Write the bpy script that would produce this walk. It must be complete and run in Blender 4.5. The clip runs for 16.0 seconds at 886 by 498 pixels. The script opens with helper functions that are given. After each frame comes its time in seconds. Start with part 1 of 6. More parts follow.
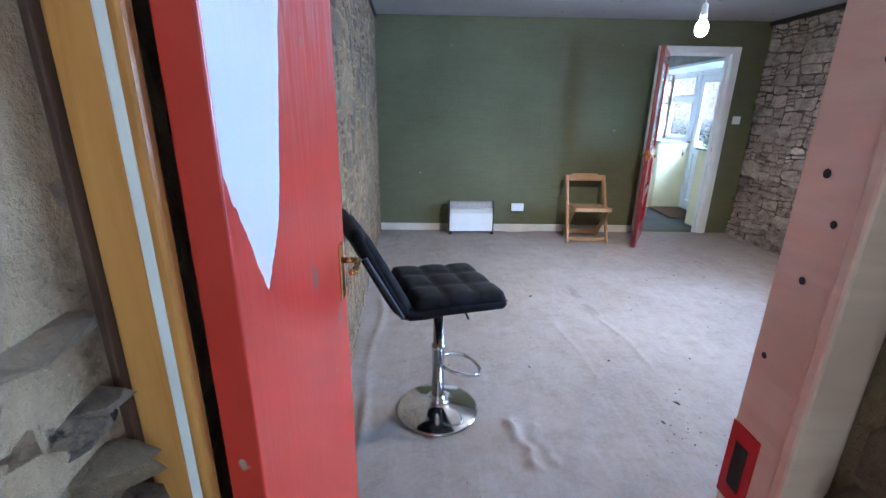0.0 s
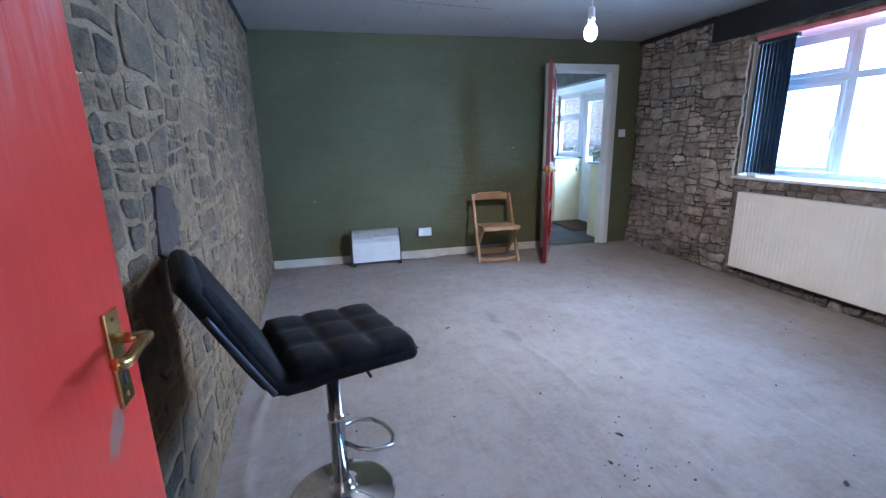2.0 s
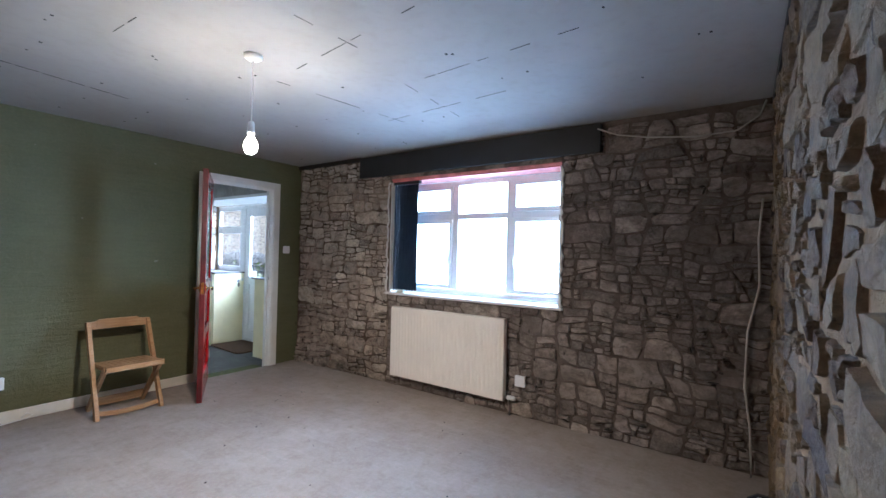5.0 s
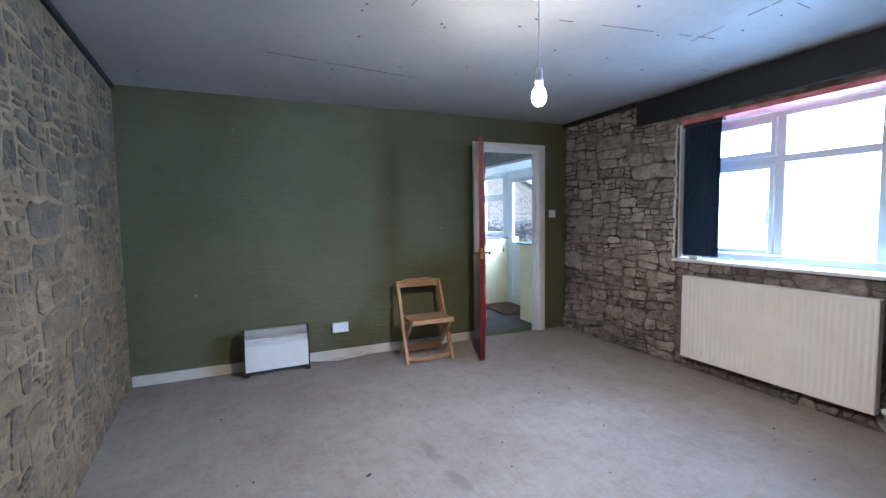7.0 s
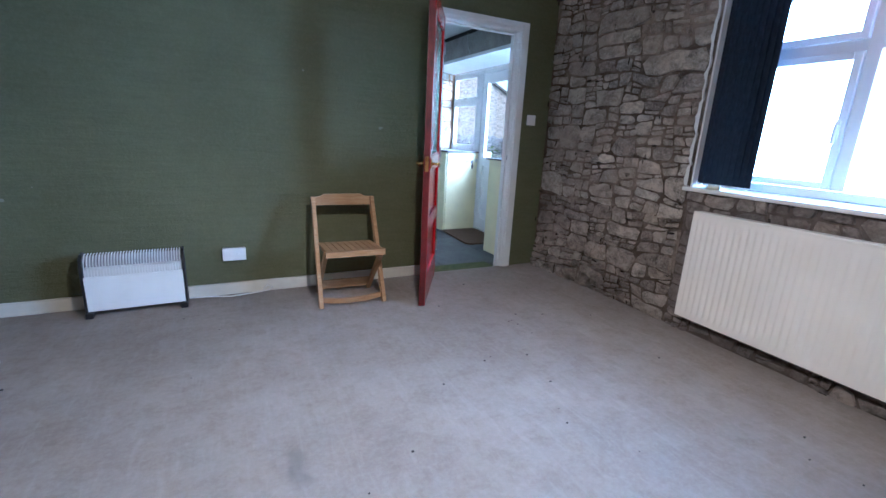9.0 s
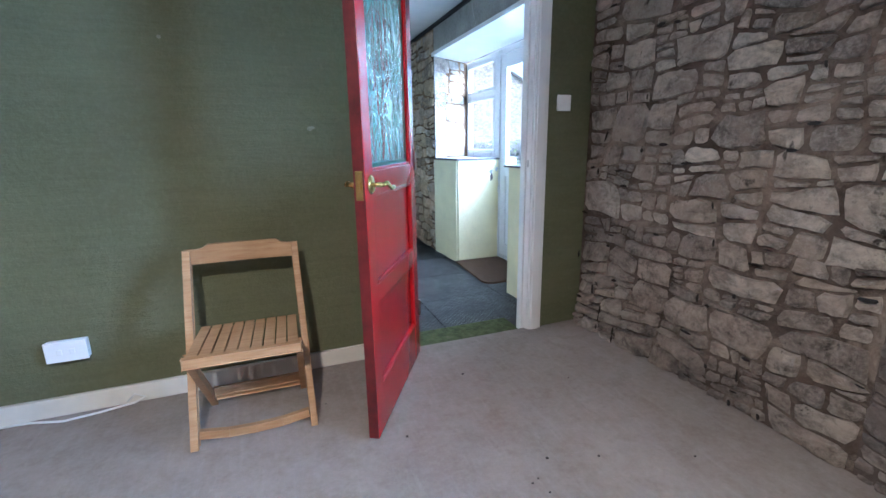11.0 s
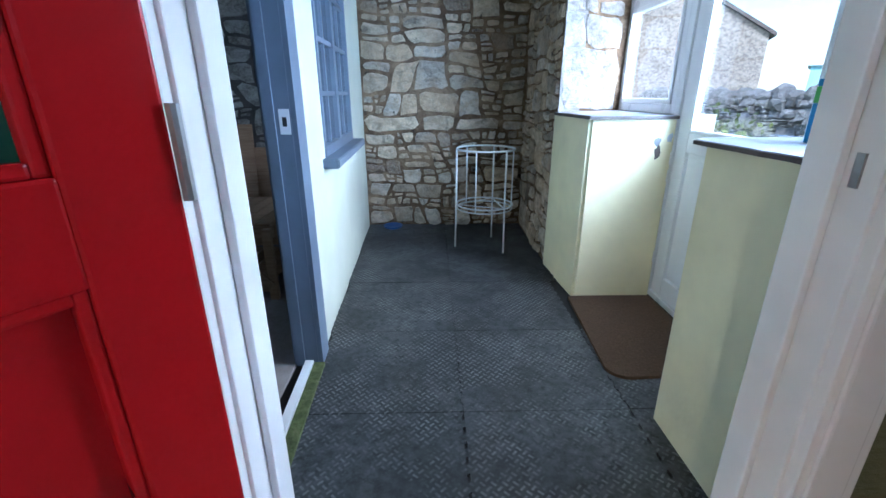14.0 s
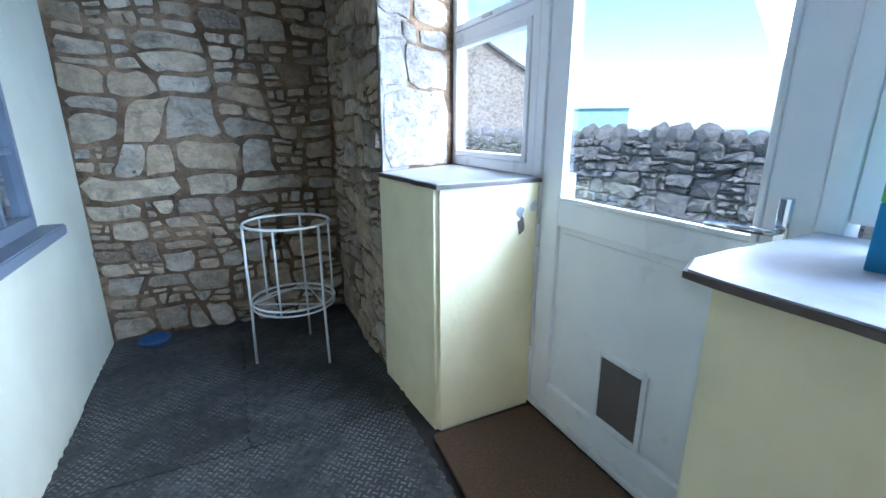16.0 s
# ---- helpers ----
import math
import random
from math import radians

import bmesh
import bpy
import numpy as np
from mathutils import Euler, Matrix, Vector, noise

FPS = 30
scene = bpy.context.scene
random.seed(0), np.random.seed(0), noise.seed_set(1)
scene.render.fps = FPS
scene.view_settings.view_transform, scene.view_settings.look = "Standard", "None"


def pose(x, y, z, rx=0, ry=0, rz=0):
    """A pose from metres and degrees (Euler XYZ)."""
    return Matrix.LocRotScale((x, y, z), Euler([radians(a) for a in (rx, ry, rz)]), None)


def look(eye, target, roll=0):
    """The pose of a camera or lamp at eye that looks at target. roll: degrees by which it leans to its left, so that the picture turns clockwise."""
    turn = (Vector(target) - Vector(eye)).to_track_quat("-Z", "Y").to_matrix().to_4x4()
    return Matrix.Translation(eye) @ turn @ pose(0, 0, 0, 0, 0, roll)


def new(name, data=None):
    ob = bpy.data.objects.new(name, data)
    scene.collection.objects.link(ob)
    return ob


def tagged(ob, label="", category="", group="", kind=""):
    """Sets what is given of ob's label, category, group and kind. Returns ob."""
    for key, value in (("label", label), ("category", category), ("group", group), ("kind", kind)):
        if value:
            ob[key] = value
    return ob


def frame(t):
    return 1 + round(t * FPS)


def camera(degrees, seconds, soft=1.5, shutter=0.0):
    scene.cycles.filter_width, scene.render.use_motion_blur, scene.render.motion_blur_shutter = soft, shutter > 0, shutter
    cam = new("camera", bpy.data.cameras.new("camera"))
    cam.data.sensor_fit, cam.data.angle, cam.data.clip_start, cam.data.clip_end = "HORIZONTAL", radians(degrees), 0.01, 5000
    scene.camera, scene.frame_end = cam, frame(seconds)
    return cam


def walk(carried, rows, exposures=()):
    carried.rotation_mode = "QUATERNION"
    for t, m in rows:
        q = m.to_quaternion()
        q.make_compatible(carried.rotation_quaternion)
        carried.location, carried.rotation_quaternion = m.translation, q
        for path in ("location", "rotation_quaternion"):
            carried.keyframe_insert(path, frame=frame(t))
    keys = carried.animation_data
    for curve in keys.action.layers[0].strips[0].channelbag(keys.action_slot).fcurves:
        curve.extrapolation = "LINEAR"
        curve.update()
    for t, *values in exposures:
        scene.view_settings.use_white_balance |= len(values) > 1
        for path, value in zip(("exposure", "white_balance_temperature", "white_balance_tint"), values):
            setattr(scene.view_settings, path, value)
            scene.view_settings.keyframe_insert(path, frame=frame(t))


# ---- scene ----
cam = camera(91.2, 16.0)
PATH = [
    (0, (0.491, 0.213, 1.418), (0.53, 2.118, 0.808), 0.9),
    (0.5, (0.513, 0.29, 1.444), (0.737, 2.18, 0.829), 1.3),
    (1, (0.559, 0.405, 1.433), (0.9, 2.325, 0.992), -0.3),
    (1.5, (0.545, 0.528, 1.317), (1.001, 2.435, 0.921), -0.3),
    (2, (0.594, 0.589, 1.319), (1.031, 2.479, 0.833), -1.3),
    (2.5, (0.638, 0.705, 1.307), (1.075, 2.602, 0.849), -3.4),
    (3, (0.654, 0.806, 1.218), (1.468, 2.585, 0.804), -1.9),
    (3.5, (0.719, 0.75, 1.298), (1.903, 2.289, 0.82), -0.0),
    (3.7, (0.762, 0.7, 1.344), (2.072, 2.135, 0.868), 0.6),
    (5.8, (0.762, 1.017, 1.359), (2.394, 2.136, 1.649), -1.7),
    (6, (0.739, 1.047, 1.364), (2.245, 2.333, 1.642), -2.2),
    (6.5, (0.707, 1.161, 1.357), (1.804, 2.829, 1.478), -2.1),
    (7, (0.771, 1.274, 1.326), (1.571, 3.101, 1.183), -0.9),
    (7.5, (0.957, 1.394, 1.265), (1.649, 3.246, 0.964), 0.7),
    (8, (1.084, 1.59, 1.211), (1.794, 3.415, 0.805), 2.4),
    (8.5, (1.284, 1.861, 1.192), (2.114, 3.613, 0.698), 3.2),
    (8.7, (1.369, 1.953, 1.193), (2.237, 3.68, 0.681), 2.9),
    (10.8, (2.293, 3.1, 1.139), (3.048, 4.895, 0.681), -1.1),
    (11, (2.397, 3.225, 1.136), (3.086, 5.043, 0.667), -0.9),
    (11.5, (2.61, 3.451, 1.172), (3.086, 5.335, 0.698), -0.9),
    (12, (2.76, 3.746, 1.133), (3.099, 5.659, 0.658), -1.4),
    (12.5, (2.935, 4.077, 1.163), (3.214, 5.99, 0.651), -1.2),
    (13, (3.08, 4.316, 1.18), (3.228, 6.225, 0.602), -1.9),
    (13.5, (3.184, 4.659, 1.136), (3.268, 6.547, 0.482), -1.6),
    (14, (3.286, 4.955, 1.104), (3.328, 6.838, 0.43), -0.1),
    (14.5, (3.323, 5.204, 1.099), (3.316, 7.087, 0.426), -0.2),
    (15, (3.326, 5.519, 1.111), (3.386, 7.406, 0.45), 1.1),
    (15.5, (3.397, 5.763, 1.165), (3.682, 7.645, 0.551), 1.5),
    (16, (3.478, 5.927, 1.188), (4.301, 7.67, 0.655), -0.1),
]
walk(cam, [(t, look(eye, target, roll)) for t, eye, target, roll in PATH], exposures=[(0.0, 1.8, 4650, 10), (0.5, 1.62, 4650, 10), (1.5, 1.4, 4500, 10), (2.5, 1.35, 4400, 10), (3.5, 1.3, 4450, 10), (5.8, 1.35, 5200, 10), (6.7, 1.2, 4850, 10), (7.2, 1.35, 4700, 10), (8.5, 1.35, 4450, 10), (11.0, 1.85, 4600, 10), (12.5, 2.0, 4700, 10), (13.2, 1.9, 4800, 10), (14.0, 1.4, 4900, 10), (15.0, 1.0, 4850, 10), (16.0, 1.3, 5000, 10)])

# ---- world, sun, large lights ----
world = bpy.data.worlds.new("world")
scene.world = world
world.use_nodes = True
wn = world.node_tree.nodes
sky = wn.new("ShaderNodeTexSky")
sky.sky_type = "NISHITA"
sky.sun_disc = False
sky.sun_elevation, sky.sun_rotation = radians(51), radians(206.6)
sky.air_density, sky.dust_density = 1.0, 1.0
wn["Background"].inputs["Strength"].default_value = 0.15
world.node_tree.links.new(sky.outputs["Color"], wn["Background"].inputs["Color"])


def lamp(name, kind, matrix, **values):
    data = bpy.data.lights.new(name, kind)
    for key, value in values.items():
        if key == "energy":
            data.energy = value
        elif key == "color":
            data.color = value
        elif key == "angle":
            data.angle = value
        elif key == "radius":
            data.shadow_soft_size = value
        elif key == "spread":
            data.spread = value
        elif key == "cone":
            data.spot_size, data.spot_blend = value, 0.7
        elif key == "size":
            data.shape, data.size, data.size_y = "RECTANGLE", value[0], value[1]
    ob = new(name, data)
    ob.matrix_world = matrix
    return ob


lamp("sun", "SUN", look((-4, -8, 11), (0, 0, 0)), energy=3.0, color=(1.0, 0.95, 0.88), angle=radians(0.6))
lamp("window_daylight", "AREA", look((6.2, 3.0, 1.9), (4.2, 3.0, 1.65)), energy=560, color=(0.60, 0.785, 1.0), size=(5.0, 2.5))
lamp("back_daylight", "AREA", look((2.13, -0.85, 1.55), (0.0, -0.3, 1.1)), energy=48, color=(0.9, 0.94, 1.0), size=(0.8, 1.0))
lamp("porch_daylight", "AREA", look((6.1, 6.8, 2.5), (3.5, 8.1, 0.9)), energy=138, color=(1.0, 0.985, 0.96), size=(3.2, 1.9))
lamp("far_room_daylight", "AREA", look((-0.62, 7.3, 1.5), (1.0, 7.7, 0.7)), energy=1.1, color=(0.66, 0.90, 0.95), size=(0.9, 0.9))

# ---- materials ----


class Mat:
    """A node material with a few shortcuts."""

    def __init__(self, name, rough=0.6, metal=0.0, spec=0.5):
        self.m = bpy.data.materials.new(name)
        self.m.use_nodes = True
        self.t = self.m.node_tree
        self.n = self.t.nodes
        self.p = self.n["Principled BSDF"]
        self.p.inputs["Roughness"].default_value = rough
        self.p.inputs["Metallic"].default_value = metal
        self.p.inputs["Specular IOR Level"].default_value = spec
        self.geo = self.n.new("ShaderNodeNewGeometry")
        self.pos = self.geo.outputs["Position"]

    def link(self, a, b):
        self.t.links.new(a, b)

    def local(self):
        return self.n.new("ShaderNodeTexCoord").outputs["Object"]

    def mapped(self, vec, scale):
        mp = self.n.new("ShaderNodeMapping")
        mp.inputs["Scale"].default_value = scale
        self.link(vec, mp.inputs["Vector"])
        return mp.outputs["Vector"]

    def noise(self, scale, detail=4, rough=0.55, vec=None, distort=0.0):
        nd = self.n.new("ShaderNodeTexNoise")
        nd.inputs["Scale"].default_value = scale
        nd.inputs["Detail"].default_value = detail
        nd.inputs["Roughness"].default_value = rough
        nd.inputs["Distortion"].default_value = distort
        self.link(self.pos if vec is None else vec, nd.inputs["Vector"])
        return nd.outputs["Fac"]

    def ramp(self, fac, stops):
        rp = self.n.new("ShaderNodeValToRGB")
        el = rp.color_ramp.elements
        while len(el) < len(stops):
            el.new(0.5)
        for e, (p, c) in zip(el, stops):
            e.position = p
            e.color = (*c, 1) if not isinstance(c, (int, float)) else (c, c, c, 1)
        self.link(fac, rp.inputs["Fac"])
        return rp.outputs["Color"]

    def mix(self, fac, a, b, mode="MIX"):
        mx = self.n.new("ShaderNodeMix")
        mx.data_type, mx.blend_type = "RGBA", mode
        if isinstance(fac, (int, float)):
            mx.inputs[0].default_value = fac
        else:
            self.link(fac, mx.inputs[0])
        for sock, val in ((mx.inputs[6], a), (mx.inputs[7], b)):
            if isinstance(val, tuple):
                sock.default_value = (*val, 1)
            else:
                self.link(val, sock)
        return mx.outputs[2]

    def math(self, op, a, b=0.0, c=0.0):
        nd = self.n.new("ShaderNodeMath")
        nd.operation = op
        for sock, val in zip(nd.inputs, (a, b, c)):
            if isinstance(val, (int, float)):
                sock.default_value = val
            else:
                self.link(val, sock)
        return nd.outputs[0]

    def bump(self, height, strength=0.3, dist=0.01, into=None):
        bp = self.n.new("ShaderNodeBump")
        bp.inputs["Strength"].default_value = strength
        bp.inputs["Distance"].default_value = dist
        self.link(height, bp.inputs["Height"])
        if into is not None:
            self.link(into, bp.inputs["Normal"])
        self.link(bp.outputs["Normal"], self.p.inputs["Normal"])
        return bp.outputs["Normal"]

    def colour(self, col):
        if isinstance(col, tuple):
            self.p.inputs["Base Color"].default_value = (*col, 1)
        else:
            self.link(col, self.p.inputs["Base Color"])
        return self

    def rough(self, val):
        self.link(val, self.p.inputs["Roughness"])
        return self

    def random(self):
        oi = self.n.new("ShaderNodeObjectInfo")
        s = self.math("ADD", oi.outputs["Random"], self.geo.outputs["Random Per Island"])
        return self.math("FRACT", s)


def plain(name, col, rough=0.5, metal=0.0, var=0.12, scale=6.0, bump=0.1, fine=90.0, spec=0.5):
    """Paint, metal, plastic: a base colour with soft mottling at two scales and a fine relief."""
    m = Mat(name, rough, metal, spec)
    a = m.noise(scale, 3)
    dark = tuple(c * (1 - var) for c in col)
    light = tuple(min(1.0, c * (1 + var)) for c in col)
    base = m.ramp(a, [(0.3, dark), (0.7, light)])
    b = m.noise(fine, 2)
    base = m.mix(m.math("MULTIPLY", b, var * 0.7), base, dark)
    m.colour(base)
    m.rough(m.math("MULTIPLY_ADD", a, 0.25, rough - 0.12))
    if bump:
        m.bump(m.math("ADD", m.math("MULTIPLY", b, 0.4), a), bump, 0.004)
    return m.m


def wash(m, base, col, amount, scale):
    """Old lime and dirt smeared over stone and joint alike."""
    a = m.noise(scale, 7, 0.72, m.mapped(m.pos, (1.0, 1.0, 1.35)), 0.7)
    tone = m.ramp(m.noise(scale * 3.1, 6, 0.7), [(0.3, tuple(c * 0.55 for c in col)), (0.5, col), (0.72, tuple(min(1.0, c * 1.45) for c in col))])
    base = m.mix(m.math("MULTIPLY", m.ramp(a, [(0.46, 0.0), (0.60, 1.0)]), amount), base, tone)
    pit = m.noise(scale * 4.3, 5, 0.65, m.mapped(m.pos, (1.0, 1.0, 0.7)), 0.5)
    return m.mix(m.ramp(pit, [(0.63, 0.0), (0.70, 0.85)]), base, (0.02, 0.017, 0.015))


def stone_mat(name, cols, soot=0.5, soot_scale=0.9, pale=0.0, fleck=(0.5, 0.47, 0.42), dark=0.68, relief=1.0, smear=None):
    """Rubble stone: each stone its own tint, grain, lichen-pale flecks and large sooty stains."""
    m = Mat(name, 0.85, 0, 0.25)
    tint = m.ramp(m.random(), [(i / max(1, len(cols) - 1), c) for i, c in enumerate(cols)])
    n1 = m.noise(11, 6, 0.7, m.mapped(m.pos, (1.0, 1.0, 1.5)), 0.4)
    base = m.mix(m.ramp(n1, [(0.38, 0.0), (0.58, 1.0)]), m.mix(dark, tint, (0.05, 0.043, 0.038)), tint)
    blot = m.noise(6.5, 5, 0.65, distort=1.0)
    base = m.mix(m.math("MULTIPLY", m.ramp(blot, [(0.56, 0.0), (0.66, 1.0)]), 0.6), base, (0.045, 0.042, 0.042))
    n2 = m.noise(60, 4, 0.7)
    base = m.mix(m.ramp(n2, [(0.45, 0.0), (0.75, 0.55)]), base, fleck)
    n3 = m.noise(soot_scale, 4, 0.6, distort=0.6)
    base = m.mix(m.math("MULTIPLY", m.ramp(n3, [(0.46, 0.0), (0.62, 1.0)]), soot), base, (0.055, 0.046, 0.043))
    if pale:
        n4 = m.noise(2.2, 3)
        base = m.mix(m.math("MULTIPLY", m.ramp(n4, [(0.4, 0.0), (0.6, 1.0)]), pale), base, (0.66, 0.64, 0.6))
    if smear:
        base = wash(m, base, *smear)
    m.colour(base)
    nn = m.bump(m.noise(14, 8, 0.75, m.mapped(m.pos, (1.0, 1.0, 1.6))), relief, 0.035)
    m.bump(n2, 0.5, 0.006, nn)
    return m.m


def mortar_mat(name, col, var=0.4, smear=None):
    m = Mat(name, 0.95, 0, 0.1)
    a, b = m.noise(5, 4), m.noise(55, 5, 0.7)
    c = m.ramp(a, [(0.3, tuple(x * (1 - var) for x in col)), (0.7, tuple(x * (1 + var) for x in col))])
    c = m.mix(m.ramp(b, [(0.4, 0.0), (0.8, 0.6)]), c, tuple(x * 1.6 for x in col))
    m.colour(wash(m, c, *smear) if smear else c)
    m.bump(m.math("ADD", b, a), 0.9, 0.02)
    return m.m


def wood_mat(name, light, dark, rough=0.55, scale=(3.0, 40.0, 40.0), band=1.0):
    """Wood with its grain along the part's own x axis."""
    m = Mat(name, rough, 0, 0.35)
    v = m.mapped(m.local(), scale)
    g = m.noise(band, 5, 0.6, v, 1.2)
    base = m.ramp(g, [(0.3, dark), (0.65, light)])
    s = m.noise(3.5, 3)
    base = m.mix(m.math("MULTIPLY", m.ramp(s, [(0.45, 0.0), (0.8, 1.0)]), 0.35), base, tuple(c * 0.55 for c in dark))
    m.colour(base)
    m.bump(g, 0.25, 0.003)
    return m.m


M_green = Mat("green_wall_paint", 0.72, 0, 0.35)
g1, g2 = M_green.noise(1.3, 4), M_green.noise(7.0, 5, 0.65)
gc = M_green.ramp(g1, [(0.3, (0.100, 0.104, 0.052)), (0.7, (0.138, 0.142, 0.074))])
gc = M_green.mix(M_green.math("MULTIPLY", M_green.ramp(g2, [(0.4, 0.0), (0.75, 1.0)]), 0.35), gc, (0.135, 0.13, 0.085))
chip = M_green.noise(11.0, 2, 0.4)
gc = M_green.mix(M_green.ramp(chip, [(0.785, 0.0), (0.80, 1.0)]), gc, (0.24, 0.23, 0.18))
band = M_green.noise(9.0, 5, 0.65, M_green.mapped(M_green.pos, (0.5, 0.5, 4.5)))
gc = M_green.mix(M_green.math("MULTIPLY", M_green.ramp(band, [(0.42, 0.0), (0.68, 1.0)]), 0.3), gc, (0.078, 0.088, 0.046))
grain = M_green.noise(48.0, 4, 0.7)
gc = M_green.mix(M_green.math("MULTIPLY", M_green.ramp(grain, [(0.45, 0.0), (0.75, 1.0)]), 0.35), gc, (0.175, 0.172, 0.10))
M_green.colour(gc)
M_green.bump(M_green.math("ADD", M_green.noise(70, 4, 0.7), M_green.math("MULTIPLY_ADD", g2, 2.0, M_green.math("MULTIPLY", band, 1.5))), 0.5, 0.008)
M_green = M_green.m

M_ceil = Mat("ceiling_plasterboard", 0.9, 0, 0.2)
c1, c2 = M_ceil.noise(1.1, 4), M_ceil.noise(16, 4)
cc = M_ceil.ramp(c1, [(0.3, (0.33, 0.325, 0.31)), (0.7, (0.41, 0.40, 0.385))])
cc = M_ceil.mix(M_ceil.math("MULTIPLY", M_ceil.ramp(c2, [(0.5, 0.0), (0.8, 1.0)]), 0.3), cc, (0.28, 0.265, 0.24))
M_ceil.colour(cc)
M_ceil.bump(c2, 0.15, 0.005)
M_ceil = M_ceil.m

M_carpet = Mat("carpet", 0.95, 0, 0.1)
k1, k2, k3 = M_carpet.noise(1.6, 4, 0.6), M_carpet.noise(9, 5, 0.65), M_carpet.noise(420, 2)
kc = M_carpet.ramp(k1, [(0.3, (0.27, 0.232, 0.208)), (0.7, (0.38, 0.335, 0.305))])
kc = M_carpet.mix(M_carpet.math("MULTIPLY", M_carpet.ramp(k2, [(0.46, 0.0), (0.66, 1.0)]), 0.42), kc, (0.20, 0.165, 0.14))
kc = M_carpet.mix(M_carpet.math("MULTIPLY", k3, 0.45), kc, (0.20, 0.175, 0.155))
k4 = M_carpet.noise(38, 5, 0.75)
kc = M_carpet.mix(M_carpet.math("MULTIPLY", M_carpet.ramp(k4, [(0.42, 0.0), (0.7, 1.0)]), 0.2), kc, (0.50, 0.45, 0.415))
k5 = M_carpet.noise(6.0, 5, 0.7, M_carpet.mapped(M_carpet.pos, (3.5, 0.45, 1.0)), 0.4)
kc = M_carpet.mix(M_carpet.math("MULTIPLY", M_carpet.ramp(k5, [(0.52, 0.0), (0.68, 1.0)]), 0.13), kc, (0.52, 0.48, 0.45))
cs = M_carpet.n.new("ShaderNodeSeparateXYZ")
M_carpet.link(M_carpet.pos, cs.inputs[0])
# two damp trodden stains in a line
kx = M_carpet.math("ADD", M_carpet.math("MULTIPLY_ADD", cs.outputs[1], 0.09, -1.965), M_carpet.math("MULTIPLY_ADD", M_carpet.noise(7, 3), 0.10, -0.05))
kd = M_carpet.math("ABSOLUTE", M_carpet.math("ADD", cs.outputs[0], kx))
ky = M_carpet.math("ABSOLUTE", M_carpet.math("SUBTRACT", M_carpet.math("ABSOLUTE", M_carpet.math("SUBTRACT", cs.outputs[1], 3.33)), 0.16))
spot = M_carpet.math("MULTIPLY", M_carpet.ramp(kd, [(0.018, 1.0), (0.045, 0.0)]), M_carpet.ramp(ky, [(0.07, 1.0), (0.13, 0.0)]))
kc = M_carpet.mix(M_carpet.math("MULTIPLY", spot, 0.4), kc, (0.13, 0.12, 0.115))
M_carpet.colour(kc)
kb = M_carpet.bump(k3, 0.6, 0.004)
M_carpet.bump(M_carpet.noise(3.2, 3, 0.5, distort=0.8), 0.35, 0.03, kb)
M_carpet = M_carpet.m

SMEAR_W = ((0.26, 0.188, 0.112), 0.55, 3.2)
SMEAR_E = ((0.40, 0.335, 0.275), 0.6, 3.0)
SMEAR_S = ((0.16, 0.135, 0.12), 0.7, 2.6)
SMEAR_P = ((0.42, 0.30, 0.185), 0.6, 3.2)
M_stoneW = stone_mat("stone_west", [(0.18, 0.12, 0.07), (0.40, 0.29, 0.155), (0.12, 0.092, 0.07), (0.33, 0.23, 0.12), (0.18, 0.138, 0.10), (0.42, 0.31, 0.17), (0.10, 0.078, 0.062)], 0.35, 0.8, 0.0, (0.33, 0.24, 0.14), 0.5, 1.0, SMEAR_W)
M_stoneD = stone_mat("stone_dark_brown", [(0.085, 0.062, 0.05), (0.12, 0.085, 0.068)], 0.2, 0.8, 0.0, (0.14, 0.11, 0.09), 0.3, 0.5)
M_stoneE = stone_mat("stone_east", [(0.34, 0.285, 0.235), (0.80, 0.73, 0.62), (0.50, 0.43, 0.36), (0.86, 0.80, 0.70), (0.28, 0.255, 0.23), (0.72, 0.63, 0.52)], 0.35, 0.6, 0.0, (0.84, 0.78, 0.69), 0.6, 1.0, SMEAR_E)
M_stoneM = stone_mat("stone_east_low", [(0.32, 0.265, 0.225), (0.64, 0.56, 0.47), (0.24, 0.205, 0.18), (0.52, 0.44, 0.36), (0.44, 0.37, 0.31)], 0.6, 0.9, 0.0, (0.62, 0.55, 0.47), 0.68, 1.0, SMEAR_E)
M_stoneS = stone_mat("stone_east_dark", [(0.26, 0.22, 0.20), (0.46, 0.40, 0.36), (0.20, 0.18, 0.17), (0.36, 0.305, 0.27), (0.56, 0.49, 0.43)], 0.45, 0.7, 0.0, (0.46, 0.41, 0.37), 0.6, 1.0, SMEAR_S)
M_stoneP = stone_mat("stone_porch", [(0.62, 0.46, 0.29), (0.84, 0.70, 0.50), (0.40, 0.31, 0.22), (0.72, 0.54, 0.34), (0.78, 0.70, 0.58), (0.26, 0.185, 0.125)], 0.3, 1.0, 0.0, (0.7, 0.61, 0.48), 0.5, 1.0, SMEAR_P)
M_stoneR = stone_mat("stone_reveal", [(0.40, 0.38, 0.34), (0.48, 0.45, 0.41), (0.42, 0.35, 0.27), (0.46, 0.44, 0.43)], 0.1, 1.2, 0.35)
M_stoneB = stone_mat("stone_far_room", [(0.27, 0.26, 0.24), (0.42, 0.41, 0.38), (0.35, 0.32, 0.28), (0.48, 0.47, 0.44)], 0.3, 1.1)
